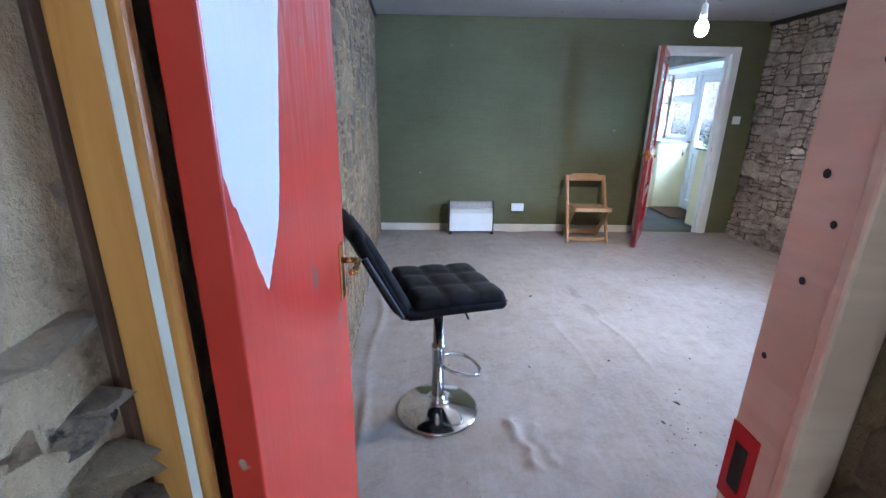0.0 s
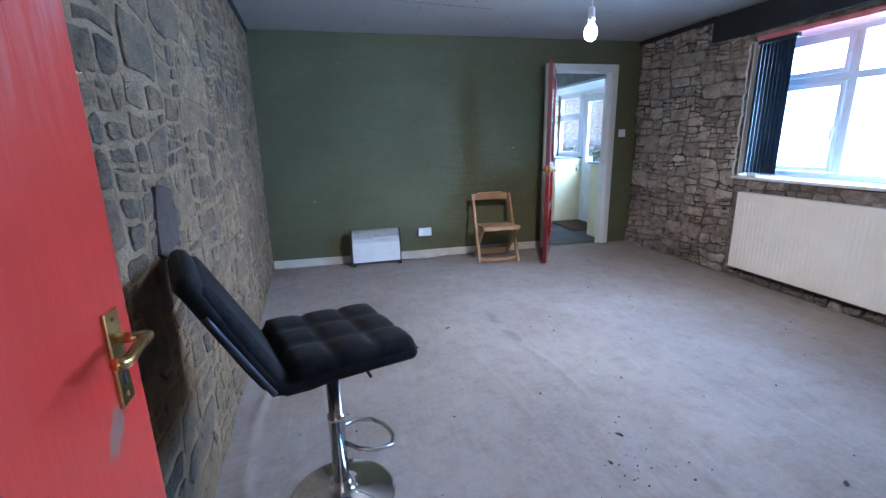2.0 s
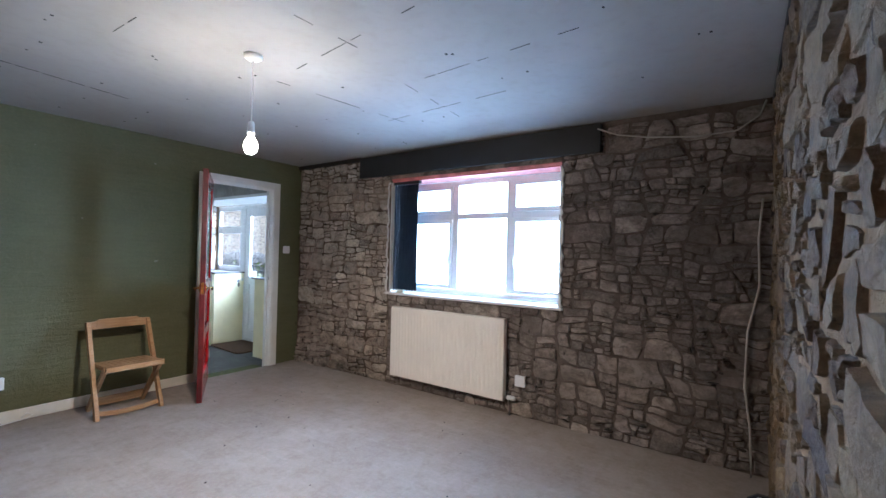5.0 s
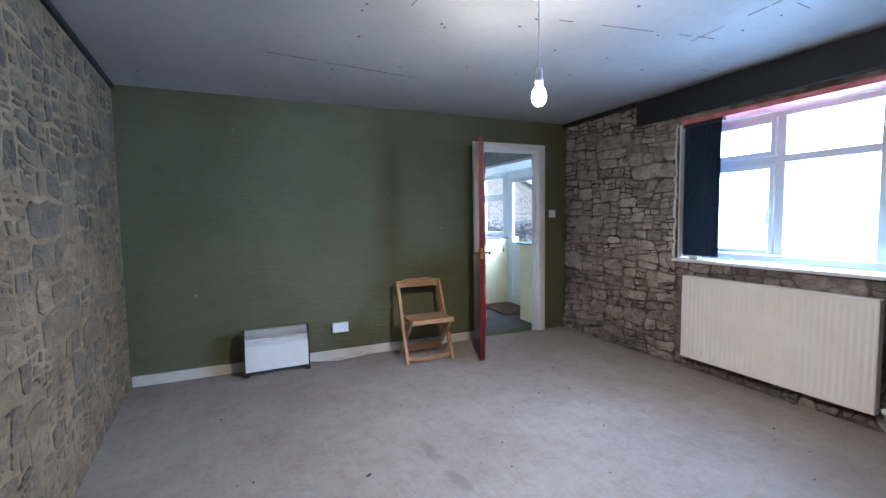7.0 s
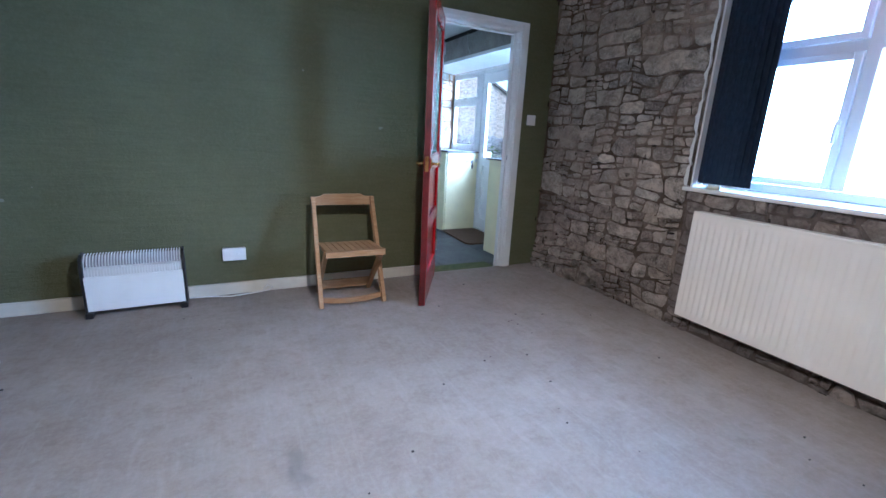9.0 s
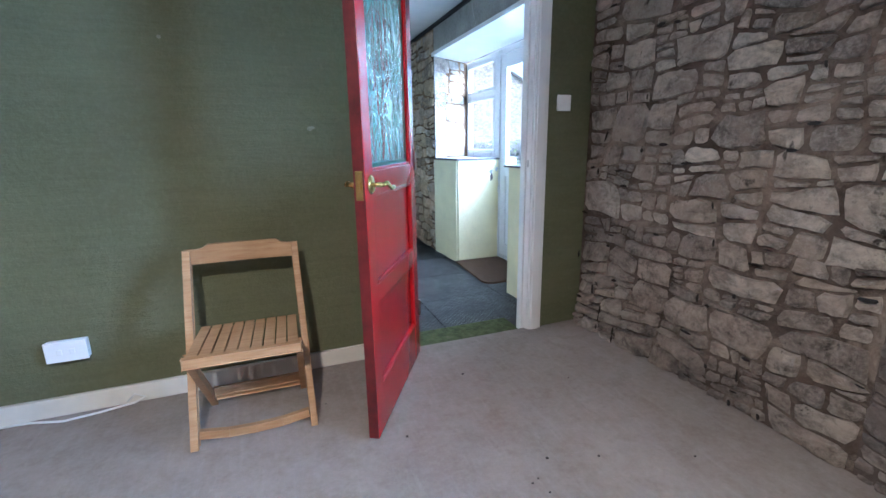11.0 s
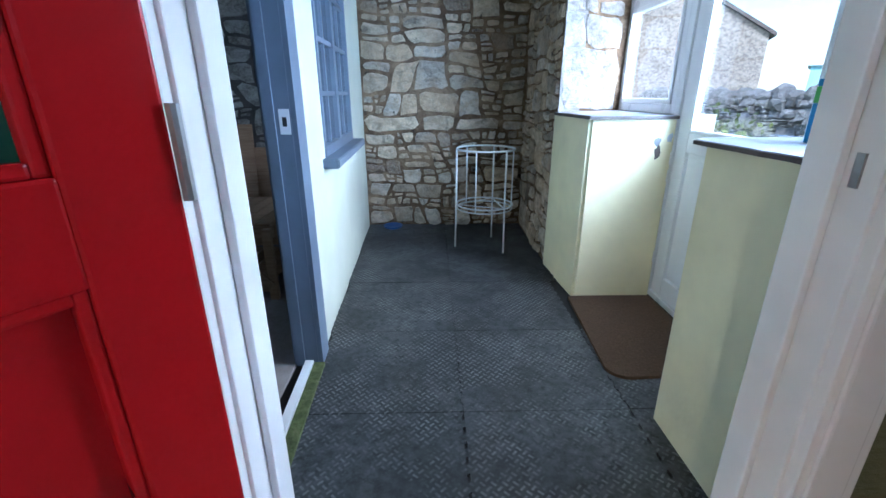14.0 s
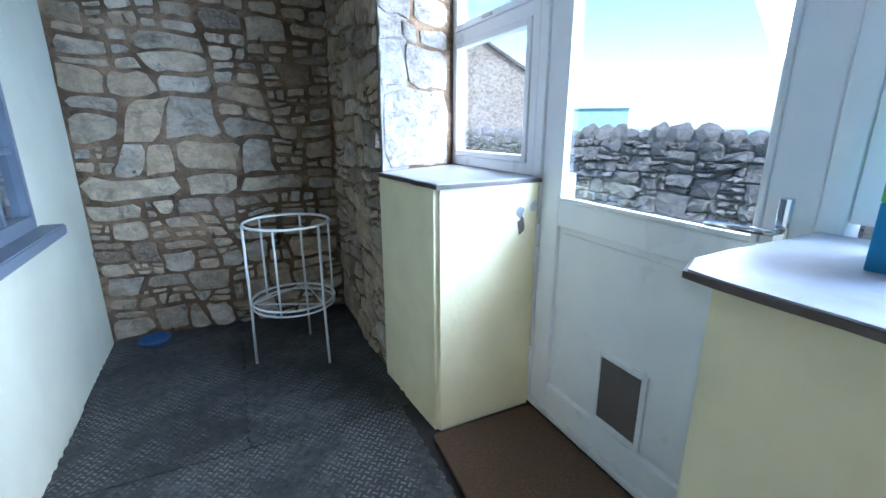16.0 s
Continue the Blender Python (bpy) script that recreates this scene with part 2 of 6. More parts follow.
M_stoneX = stone_mat("stone_garden", [(0.13, 0.13, 0.13), (0.2, 0.2, 0.19), (0.26, 0.25, 0.24), (0.16, 0.16, 0.165)], 0.3, 0.6)
M_mortW = mortar_mat("mortar_west", (0.25, 0.182, 0.108), 0.45, SMEAR_W)
M_mortE = mortar_mat("mortar_east", (0.11, 0.088, 0.072), 0.55, SMEAR_E)
M_mortS = mortar_mat("mortar_east_dark", (0.115, 0.095, 0.083), 0.5, SMEAR_S)
M_mortP = mortar_mat("mortar_porch", (0.14, 0.092, 0.055), 0.5, SMEAR_P)
M_mortR = mortar_mat("mortar_reveal", (0.33, 0.31, 0.28), 0.2)
M_mortB = mortar_mat("mortar_far_room", (0.09, 0.085, 0.08))
M_red = plain("red_gloss_paint", (0.37, 0.006, 0.008), 0.2, 0, 0.06, 1.2, 0.05, 14.0)
M_white = plain("white_gloss_paint", (0.74, 0.74, 0.72), 0.4, 0, 0.06, 5.0, 0.12)
M_upvc = plain("white_plastic", (0.78, 0.79, 0.80), 0.3, 0, 0.04, 3.0, 0.03)
M_skirt = plain("worn_white_skirting", (0.62, 0.59, 0.52), 0.5, 0, 0.16, 4.0, 0.2, 25.0)
M_cream = plain("cream_wall_paint", (0.80, 0.74, 0.48), 0.7, 0, 0.08, 4.0, 1.0, 30.0)
M_creamw = plain("pale_wall_paint", (0.60, 0.605, 0.49), 0.7, 0, 0.06, 3.0, 0.8, 30.0)
M_grey = plain("blue_grey_paint", (0.135, 0.165, 0.215), 0.45, 0, 0.1, 6.0, 0.15)
M_black = plain("matt_black_paint", (0.012, 0.013, 0.016), 0.6, 0, 0.3, 5.0, 0.2)
M_blacks = plain("dull_black", (0.02, 0.018, 0.017), 0.8, 0, 0.3, 5.0, 0.3)
M_bplast = plain("black_plastic", (0.015, 0.015, 0.017), 0.4, 0, 0.1, 5.0, 0.05)
M_heat = plain("white_enamel", (0.78, 0.78, 0.76), 0.35, 0, 0.04, 6.0, 0.03)
M_rad = plain("radiator_enamel", (0.80, 0.77, 0.72), 0.35, 0, 0.05, 3.0, 0.04)
M_chrome = plain("chrome", (0.66, 0.66, 0.68), 0.1, 1.0, 0.05, 5.0, 0.0)
M_brass = plain("brass", (0.72, 0.50, 0.18), 0.22, 1.0, 0.15, 14.0, 0.05)
M_steel = plain("dull_steel", (0.42, 0.42, 0.42), 0.35, 1.0, 0.15, 14.0, 0.05)
M_velvet = Mat("black_velvet", 0.85, 0, 0.2)
M_velvet.colour(M_velvet.ramp(M_velvet.noise(22, 5, 0.7), [(0.35, (0.004, 0.004, 0.0045)), (0.7, (0.015, 0.015, 0.017))]))
M_velvet.p.inputs["Sheen Weight"].default_value = 0.03
M_velvet.bump(M_velvet.noise(160, 3), 0.3, 0.003)
M_velvet = M_velvet.m
M_leather = plain("black_leatherette", (0.02, 0.022, 0.026), 0.42, 0, 0.2, 8.0, 0.15, 120.0)
M_pine = wood_mat("pine", (0.45, 0.285, 0.145), (0.32, 0.175, 0.075), 0.5)
M_bare = wood_mat("bare_pinkish_wood", (0.72, 0.53, 0.40), (0.60, 0.41, 0.30), 0.6, (2.0, 2.0, 14.0))
M_varn = wood_mat("varnished_wood", (0.55, 0.28, 0.07), (0.42, 0.19, 0.04), 0.3, (20.0, 20.0, 2.0))
M_dkwood = wood_mat("dark_stained_board", (0.075, 0.04, 0.022), (0.035, 0.018, 0.011), 0.6, (20.0, 20.0, 2.0))
M_crate = wood_mat("dull_board", (0.42, 0.27, 0.16), (0.28, 0.17, 0.095), 0.75)
M_coir = Mat("coir_mat", 0.95, 0, 0.1)
M_coir.colour(M_coir.mix(M_coir.noise(6, 4), M_coir.ramp(M_coir.noise(75, 4, 0.8), [(0.35, (0.085, 0.052, 0.03)), (0.7, (0.20, 0.125, 0.075))]), (0.10, 0.065, 0.045)))
M_coir.bump(M_coir.noise(90, 4, 0.8), 1.0, 0.012)
M_coir = M_coir.m
M_moss = Mat("mossy_threshold", 0.9, 0, 0.2)
M_moss.colour(M_moss.ramp(M_moss.noise(22, 5, 0.7), [(0.3, (0.045, 0.05, 0.02)), (0.55, (0.10, 0.12, 0.045)), (0.75, (0.17, 0.15, 0.085))]))
M_moss.bump(M_moss.noise(60, 5), 0.7, 0.006)
M_moss = M_moss.m

M_rub = Mat("black_rubber_matting", 0.62, 0, 0.5)
r1, r2 = M_rub.noise(2.4, 5, 0.65), M_rub.noise(28, 5, 0.7)
rc = M_rub.ramp(r2, [(0.3, (0.011, 0.0115, 0.012)), (0.7, (0.042, 0.043, 0.044))])
rc = M_rub.mix(M_rub.math("MULTIPLY", M_rub.ramp(r1, [(0.42, 0.0), (0.62, 1.0)]), M_rub.ramp(r2, [(0.35, 0.0), (0.62, 1.0)])), rc, (0.08, 0.083, 0.086))
M_rub.colour(rc)
# raised chequer bars
uv = M_rub.mapped(M_rub.pos, (1, 1, 1))
sep = M_rub.n.new("ShaderNodeSeparateXYZ")
M_rub.link(uv, sep.inputs[0])
PITCH = 0.026
su = M_rub.math("MULTIPLY", M_rub.math("ADD", sep.outputs[0], sep.outputs[1]), 0.7071 / PITCH)
sv = M_rub.math("MULTIPLY", M_rub.math("SUBTRACT", sep.outputs[0], sep.outputs[1]), 0.7071 / PITCH)
par = M_rub.math("MODULO", M_rub.math("ABSOLUTE", M_rub.math("ADD", M_rub.math("FLOOR", su), M_rub.math("FLOOR", sv))), 2.0)
fu, fv = M_rub.math("ABSOLUTE", M_rub.math("SUBTRACT", M_rub.math("FRACT", su), 0.5)), M_rub.math("ABSOLUTE", M_rub.math("SUBTRACT", M_rub.math("FRACT", sv), 0.5))
ba = M_rub.math("MULTIPLY", M_rub.math("LESS_THAN", fu, 0.42), M_rub.math("LESS_THAN", fv, 0.16))
bb = M_rub.math("MULTIPLY", M_rub.math("LESS_THAN", fu, 0.16), M_rub.math("LESS_THAN", fv, 0.42))
bars = M_rub.math("ADD", M_rub.math("MULTIPLY", par, ba), M_rub.math("MULTIPLY", M_rub.math("SUBTRACT", 1.0, par), bb))
nb = M_rub.bump(bars, 1.0, 0.006)
worn = M_rub.math("MULTIPLY", bars, M_rub.ramp(M_rub.noise(4.5, 5, 0.7), [(0.44, 0.0), (0.62, 0.8)]))
M_rub.colour(M_rub.mix(worn, rc, (0.19, 0.19, 0.19)))
M_rub.bump(r2, 0.4, 0.004, nb)
M_rub = M_rub.m

M_slate = plain("slate_sill", (0.30, 0.30, 0.33), 0.45, 0, 0.25, 7.0, 0.4, 40.0)
M_slated = plain("slate_edge", (0.10, 0.08, 0.068), 0.8, 0, 0.3, 9.0, 0.6, 50.0)
M_flake = plain("bluish_undercoat", (0.52, 0.56, 0.60), 0.6, 0, 0.15, 18.0, 0.3, 40.0)
# chipped door-edge red, made darker than the leaf to paint in its shade
M_edge = plain("shaded_worn_red_edge", (0.115, 0.008, 0.009), 0.4, 0, 0.5, 16.0, 0.3, 30.0)
M_pinkp = plain("peeling_pink_paint", (0.60, 0.20, 0.19), 0.6, 0, 0.3, 8.0, 0.3, 30.0)
M_cable = plain("cable", (0.45, 0.42, 0.38), 0.6, 0, 0.15)
M_turq = plain("turquoise_box", (0.02, 0.20, 0.42), 0.45, 0, 0.1)
M_greenb = plain("green_label", (0.10, 0.42, 0.06), 0.45, 0, 0.1)
M_brownflap = plain("brown_flap", (0.14, 0.12, 0.115), 0.45, 0, 0.1)
M_debris = plain("debris", (0.04, 0.035, 0.03), 0.9, 0, 0.3)
M_blue = plain("blue_plastic", (0.03, 0.08, 0.22), 0.5, 0, 0.2)
M_blind = Mat("dark_blind_fabric", 0.85, 0, 0.15)
M_blind.colour(M_blind.ramp(M_blind.noise(30, 4), [(0.3, (0.012, 0.017, 0.028)), (0.7, (0.024, 0.031, 0.048))]))
M_blind.bump(M_blind.noise(300, 2), 0.3, 0.002)
M_blind = M_blind.m


def glass_mat(name, col, rough, ripple=0.0, scale=26.0, clear=1.0):
    m = Mat(name, rough, 0, 0.5)
    m.p.inputs["Transmission Weight"].default_value = clear
    m.p.inputs["IOR"].default_value = 1.45
    m.colour(col)
    if ripple:
        a = m.noise(scale, 2, 0.5, m.mapped(m.pos, (1.0, 1.0, 0.55)), 1.5)
        m.bump(a, ripple, 0.03)
    return m.m


M_glass = glass_mat("clear_glass", (0.97, 0.99, 0.98), 0.0)
M_obscure = glass_mat("obscure_glass", (0.62, 0.95, 0.82), 0.03, 0.9, 13.0, 0.88)
M_greenbead = plain("emerald_paint", (0.010, 0.105, 0.06), 0.4, 0, 0.2, 20.0, 0.1)
M_bulb = Mat("lit_bulb", 0.3)
M_bulb.colour((1.0, 0.9, 0.75))
M_bulb.p.inputs["Emission Color"].default_value = (1.0, 0.80, 0.52, 1)
M_bulb.p.inputs["Emission Strength"].default_value = 40.0
M_bulb = M_bulb.m

# white primer brushed in a ragged tongue over red gloss
M_reds = Mat("red_gloss_with_white_primer", 0.3, 0, 0.5)
lo = M_reds.local()
sx = M_reds.n.new("ShaderNodeSeparateXYZ")
M_reds.link(lo, sx.inputs[0])
streak = M_reds.noise(7.0, 4, 0.6, M_reds.mapped(lo, (6.0, 1.0, 0.7)), 0.3)
jag = M_reds.noise(5.0, 3, 0.6, M_reds.mapped(lo, (8.0, 1.0, 1.2)))
# solid tongue along the hinge side, its lower end on a slant
U, V = sx.outputs[0], sx.outputs[2]
wob = M_reds.math("MULTIPLY_ADD", jag, 0.05, -0.025)
low = M_reds.math("GREATER_THAN", M_reds.math("ADD", V, wob), M_reds.math("MULTIPLY_ADD", U, -1.78, 1.337))
r_a = M_reds.math("MULTIPLY_ADD", M_reds.math("SUBTRACT", V, 1.165), 0.82, 0.097)
r_b = M_reds.math("MULTIPLY_ADD", M_reds.math("SUBTRACT", V, 1.254), 0.29, 0.17)
tongue = M_reds.math("MULTIPLY", low, M_reds.math("LESS_THAN", M_reds.math("ADD", U, M_reds.math("MULTIPLY", wob, 0.4)), M_reds.math("MINIMUM", r_a, r_b)))
high = M_reds.n.new("ShaderNodeMapRange")
high.inputs["From Min"].default_value, high.inputs["From Max"].default_value = 1.30, 1.62
M_reds.link(M_reds.math("MULTIPLY_ADD", jag, 0.3, M_reds.math("SUBTRACT", sx.outputs[2], 0.15)), high.inputs["Value"])
smear = M_reds.math("MULTIPLY", M_reds.ramp(streak, [(0.44, 0.0), (0.68, 0.4)]), high.outputs[0])
mask = M_reds.math("MULTIPLY", M_reds.math("MAXIMUM", tongue, smear), M_reds.math("GREATER_THAN", U, 0.004))
chipn = M_reds.noise(16, 2, 0.4)
redc = M_reds.ramp(M_reds.noise(2.5, 4), [(0.3, (0.45, 0.028, 0.016)), (0.7, (0.54, 0.042, 0.024))])
redc = M_reds.mix(M_reds.ramp(chipn, [(0.755, 0.0), (0.765, 1.0)]), redc, (0.32, 0.24, 0.18))
for cu, cv, slant in ((0.345, 1.085, 0.3), (0.566, 0.905, -0.6)):
    du = M_reds.math("MULTIPLY", M_reds.math("ADD", M_reds.math("SUBTRACT", U, cu), M_reds.math("MULTIPLY", M_reds.math("SUBTRACT", V, cv), slant)), 38.0)
    dv = M_reds.math("MULTIPLY", M_reds.math("SUBTRACT", V, cv), 26.0)
    rr = M_reds.math("ADD", M_reds.math("ADD", M_reds.math("MULTIPLY", du, du), M_reds.math("MULTIPLY", dv, dv)), M_reds.math("MULTIPLY_ADD", M_reds.noise(34, 3), 2.4, -1.2))
    redc = M_reds.mix(M_reds.ramp(rr, [(0.35, 0.75), (1.0, 0.0)]), redc, (0.20, 0.17, 0.12))
M_reds.colour(M_reds.mix(mask, redc, (0.72, 0.68, 0.72)))
M_reds.bump(M_reds.math("ADD", streak, mask), 0.25, 0.003)
M_reds = M_reds.m

# ---- builders ----


def part(name, bm, material, parent=None, label="", smooth=False):
    me = bpy.data.meshes.new(name)
    bmesh.ops.recalc_face_normals(bm, faces=bm.faces)
    bm.to_mesh(me)
    bm.free()
    me.materials.append(material)
    if smooth:
        me.polygons.foreach_set("use_smooth", [True] * len(me.polygons))
    ob = new(name, me)
    if parent is not None:
        ob.parent = parent
    if label:
        ob["label"] = label
    return ob


def thing(name, m, label, category, group=""):
    e = new(name)
    e.empty_display_size = 0.1
    e.matrix_world = m
    return tagged(e, label, category, group)


def box(bm, a, b, bevel=0.0):
    r = bmesh.ops.create_cube(bm, size=1.0)
    vs = r["verts"]
    for v in vs:
        v.co = Vector([a[i] + (v.co[i] + 0.5) * (b[i] - a[i]) for i in range(3)])
    if bevel > 0:
        es = list({e for v in vs for e in v.link_edges})
        bmesh.ops.bevel(bm, geom=es, offset=bevel, segments=2, profile=0.6, affect="EDGES")
    return bm


def boxes(*items, bevel=0.0):
    bm = bmesh.new()
    for a, b in items:
        box(bm, a, b, bevel)
    return bm


def tube(bm, pts, r, seg=10, closed=False):
    """A round rod along points."""
    pts = [Vector(p) for p in pts]
    n = len(pts)
    rings = []
    ref = Vector((0, 0, 1))
    for i, p in enumerate(pts):
        a = pts[(i - 1) % n] if closed or i > 0 else p
        b = pts[(i + 1) % n] if closed or i < n - 1 else p
        d = (b - a).normalized()
        u = d.cross(ref if abs(d.dot(ref)) < 0.95 else Vector((1, 0, 0))).normalized()
        w = d.cross(u).normalized()
        rings.append([bm.verts.new(p + r * (math.cos(k * math.tau / seg) * u + math.sin(k * math.tau / seg) * w)) for k in range(seg)])
    for i in range(n if closed else n - 1):
        a, b = rings[i], rings[(i + 1) % n]
        off = 0
        if closed and i == n - 1:
            off = min(range(seg), key=lambda s: (a[0].co - b[s].co).length)
        for k in range(seg):
            bm.faces.new((a[k], a[(k + 1) % seg], b[(k + 1 + off) % seg], b[(k + off) % seg]))
    if not closed:
        bm.faces.new(rings[0])
        bm.faces.new(list(reversed(rings[-1])))
    return bm


def lathe(bm, profile, seg=28, m=None):
    rings = []
    for r, z in profile:
        if r < 1e-5:
            rings.append([bm.verts.new((0, 0, z))])
        else:
            rings.append([bm.verts.new((r * math.cos(k * math.tau / seg), r * math.sin(k * math.tau / seg), z)) for k in range(seg)])
    for a, b in zip(rings, rings[1:]):
        for k in range(seg):
            l = (k + 1) % seg
            f = [a[k % len(a)], a[l % len(a)], b[l % len(b)], b[k % len(b)]]
            f = list(dict.fromkeys(f))
            if len(f) > 2:
                bm.faces.new(f)
    if m is not None:
        vs = {v for ring in rings for v in ring}
        for v in vs:
            v.co = m @ v.co
    return bm


def beam(bm, p, q, w, h, up=(0, 0, 1), bevel=0.003):
    """A squared timber from p to q, w wide, h along up."""
    p, q = Vector(p), Vector(q)
    d = (q - p).normalized()
    side = d.cross(Vector(up)).normalized()
    top = side.cross(d).normalized()
    r = bmesh.ops.create_cube(bm, size=1.0)
    L = (q - p).length
    for v in r["verts"]:
        c = v.co.copy()
        v.co = p + d * ((c.x + 0.5) * L) + side * (c.y * w) + top * (c.z * h)
    if bevel:
        es = list({e for v in r["verts"] for e in v.link_edges})
        bmesh.ops.bevel(bm, geom=es, offset=bevel, segments=1, affect="EDGES")
    return bm


def clip(poly, p, n):
    """The part of a convex outline on one side of a line."""
    out = []
    for (ax, ay), (bx, by) in zip(poly, poly[1:] + poly[:1]):
        da, db = (ax - p[0]) * n[0] + (ay - p[1]) * n[1], (bx - p[0]) * n[0] + (by - p[1]) * n[1]
        if da >= 0:
            out.append((ax, ay))
        if da * db < 0:
            t = da / (da - db)
            out.append((ax + (bx - ax) * t, ay + (by - ay) * t))
    return out


def extent(poly):
    us, vs = [p[0] for p in poly], [p[1] for p in poly]
    return min(us), min(vs), max(us), max(vs)


def split(rng, u0, v0, u1, v1, big):
    """Breaks a rectangle into uneven lying stones by cuts that are seldom level or plumb."""
    todo, done = [[(u0, v0), (u1, v0), (u1, v1), (u0, v1)]], []
    while todo:
        poly = todo.pop()
        if len(poly) < 3:
            continue
        a0, b0, a1, b1 = extent(poly)
        w, h = a1 - a0, b1 - b0
        th = rng.choice((0.035, 0.05, 0.065, 0.08, 0.10, 0.13, 0.16)) * rng.uniform(0.85, 1.15) * big
        tw = th * rng.uniform(1.0, 3.2)
        flat = h > th * 1.55 and (h * 1.7 > w or w < tw * 1.5)
        if not flat and not (w > tw * 1.5 and w > 0.11) and not h > th * 1.9:
            done.append(poly)
            continue
        if not flat and w > tw * 1.5 and w > 0.11:
            a = radians(rng.gauss(0, 11))
            p, n = (a0 + w * rng.uniform(0.3, 0.7), (b0 + b1) / 2), (math.cos(a), math.sin(a))
        else:
            a = radians(rng.gauss(0, 2.2 if w > 0.6 else 5.5))
            p, n = ((a0 + a1) / 2, b0 + h * rng.uniform(0.3, 0.7)), (-math.sin(a), math.cos(a))
        todo += [clip(poly, p, n), clip(poly, p, (-n[0], -n[1]))]
    return done


def stone_geo(rng, cell, place, joint, proud, wobble):
    """Vertices and faces of one rough stone; place(u, v, depth) puts it on its wall."""
    u0, v0, u1, v1 = extent(cell)
    w, h = u1 - u0, v1 - v0
    cut = min(w, h)
    j = min(joint * rng.uniform(0.35, 1.45), cut * 0.4)
    cu, cv = sum(p[0] for p in cell) / len(cell), sum(p[1] for p in cell) / len(cell)
    su, sv = 1 - j / w, 1 - j / h
    cell = [(cu + (a - cu) * su, cv + (b - cv) * sv) for a, b in cell]
    # twelve points round the outline, corners knocked off unevenly
    sides = [math.hypot(b[0] - a[0], b[1] - a[1]) for a, b in zip(cell, cell[1:] + cell[:1])]
    total = sum(sides)
    start = rng.random() * total / 12
    out = []
    for k in range(12):
        d = (start + total * k / 12) % total
        i = 0
        while d > sides[i] and i < len(sides) - 1:
            d -= sides[i]
            i += 1
        a, b = cell[i], cell[(i + 1) % len(cell)]
        f = d / max(1e-6, sides[i])
        out.append((a[0] + (b[0] - a[0]) * f, a[1] + (b[1] - a[1]) * f))
    jit = 0.05 * cut
    pr = proud * rng.uniform(0.35, 1.3)
    tu, tv = rng.uniform(-0.35, 0.35) * proud, rng.uniform(-0.35, 0.35) * proud
    ring = []
    for a, b in out:
        q = noise.noise_vector(Vector((a * 4.0 + wobble, b * 4.0, wobble * 2.3))) * 0.036
        ring.append((a + rng.uniform(-jit, jit) + q.x, b + rng.uniform(-jit, jit) + q.y))
    q = noise.noise_vector(Vector((cu * 4.0 + wobble, cv * 4.0, wobble * 2.3))) * 0.036
    cu, cv = cu + q.x, cv + q.y
    k = 1 - min(0.22, 0.007 / max(0.03, cut / 2))
    vs = [place(a, b, -0.012) for a, b in ring]
    vs += [place(cu + (a - cu) * k, cv + (b - cv) * k, pr * 0.82 + tu * (a - cu) / w * 2 + tv * (b - cv) / h * 2 + rng.uniform(-0.3, 0.2) * pr) for a, b in ring]
    vs.append(place(cu + rng.uniform(-0.1, 0.1) * w, cv + rng.uniform(-0.1, 0.1) * h, pr * rng.uniform(0.9, 1.3)))
    fs = []
    for i in range(12):
        n2 = (i + 1) % 12
        fs.append((i, n2, 12 + n2, 12 + i))
        fs.append((12 + i, 12 + n2, 24))
    return vs, fs


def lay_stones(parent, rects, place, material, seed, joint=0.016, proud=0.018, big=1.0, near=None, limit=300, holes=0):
    """Stones over rectangles of a wall: up to limit of them as parts of their own, the rest joined."""
    rng = random.Random(seed)
    cells = [c for r in rects for c in split(rng, *r, big)]
    cells = [c for c in cells if len(c) > 2 and extent(c)[2] - extent(c)[0] > 0.025 and extent(c)[3] - extent(c)[1] > 0.02]
    if near is not None:
        cells.sort(key=lambda c: (Vector(place(c[0][0], c[0][1], 0)) - Vector(near)).length)
    # open joints: dark slits where the mortar has fallen out
    HV, HF = [], []
    for c in rng.sample(cells, min(holes, len(cells))):
        (u, v), (u2, v2) = rng.choice(list(zip(c, c[1:] + c[:1])))
        L, t = rng.uniform(0.012, 0.035), rng.uniform(0.004, 0.010)
        d = math.hypot(u2 - u, v2 - v) or 1.0
        du, dv = (u2 - u) / d, (v2 - v) / d
        b = len(HV)
        for k in range(8):
            a, q = k * math.tau / 8, rng.uniform(0.7, 1.2)
            p, r = L * q * math.cos(a), t * q * math.sin(a)
            HV.append(place(u + du * (L + p) - dv * r, v + dv * (L + p) + du * r, proud * 1.1 + 0.002))
        HF.append(tuple(range(b, b + 8)))
    if HV:
        me = bpy.data.meshes.new("open_joints")
        me.from_pydata(HV, [], HF)
        me.materials.append(M_blacks)
        ob = new("open_joints", me)
        ob.parent = parent
        ob["kind"] = "stuff"
    V, F = [], []
    for i, c in enumerate(cells):
        vs, fs = stone_geo(rng, c, place, joint, proud, seed * 1.7)
        if i < limit:
            o = Vector(vs[-1])
            me = bpy.data.meshes.new("stone")
            me.from_pydata([Vector(v) - o for v in vs], [], fs)
            me.materials.append(material)
            me.update()
            ob = new("stone", me)
            ob.location = o
            ob.parent = parent
        else:
            b = len(V)
            V += vs
            F += [tuple(b + k for k in f) for f in fs]
    if V:
        me = bpy.data.meshes.new("stones")
        me.from_pydata(V, [], F)
        me.materials.append(material)
        me.update()
        ob = new("stones", me)
        ob.parent = parent
        ob["kind"] = "stuff"


def structure(name, bm, material, label, category="wall"):
    return tagged(part(name, bm, material), label, category, kind="structure")

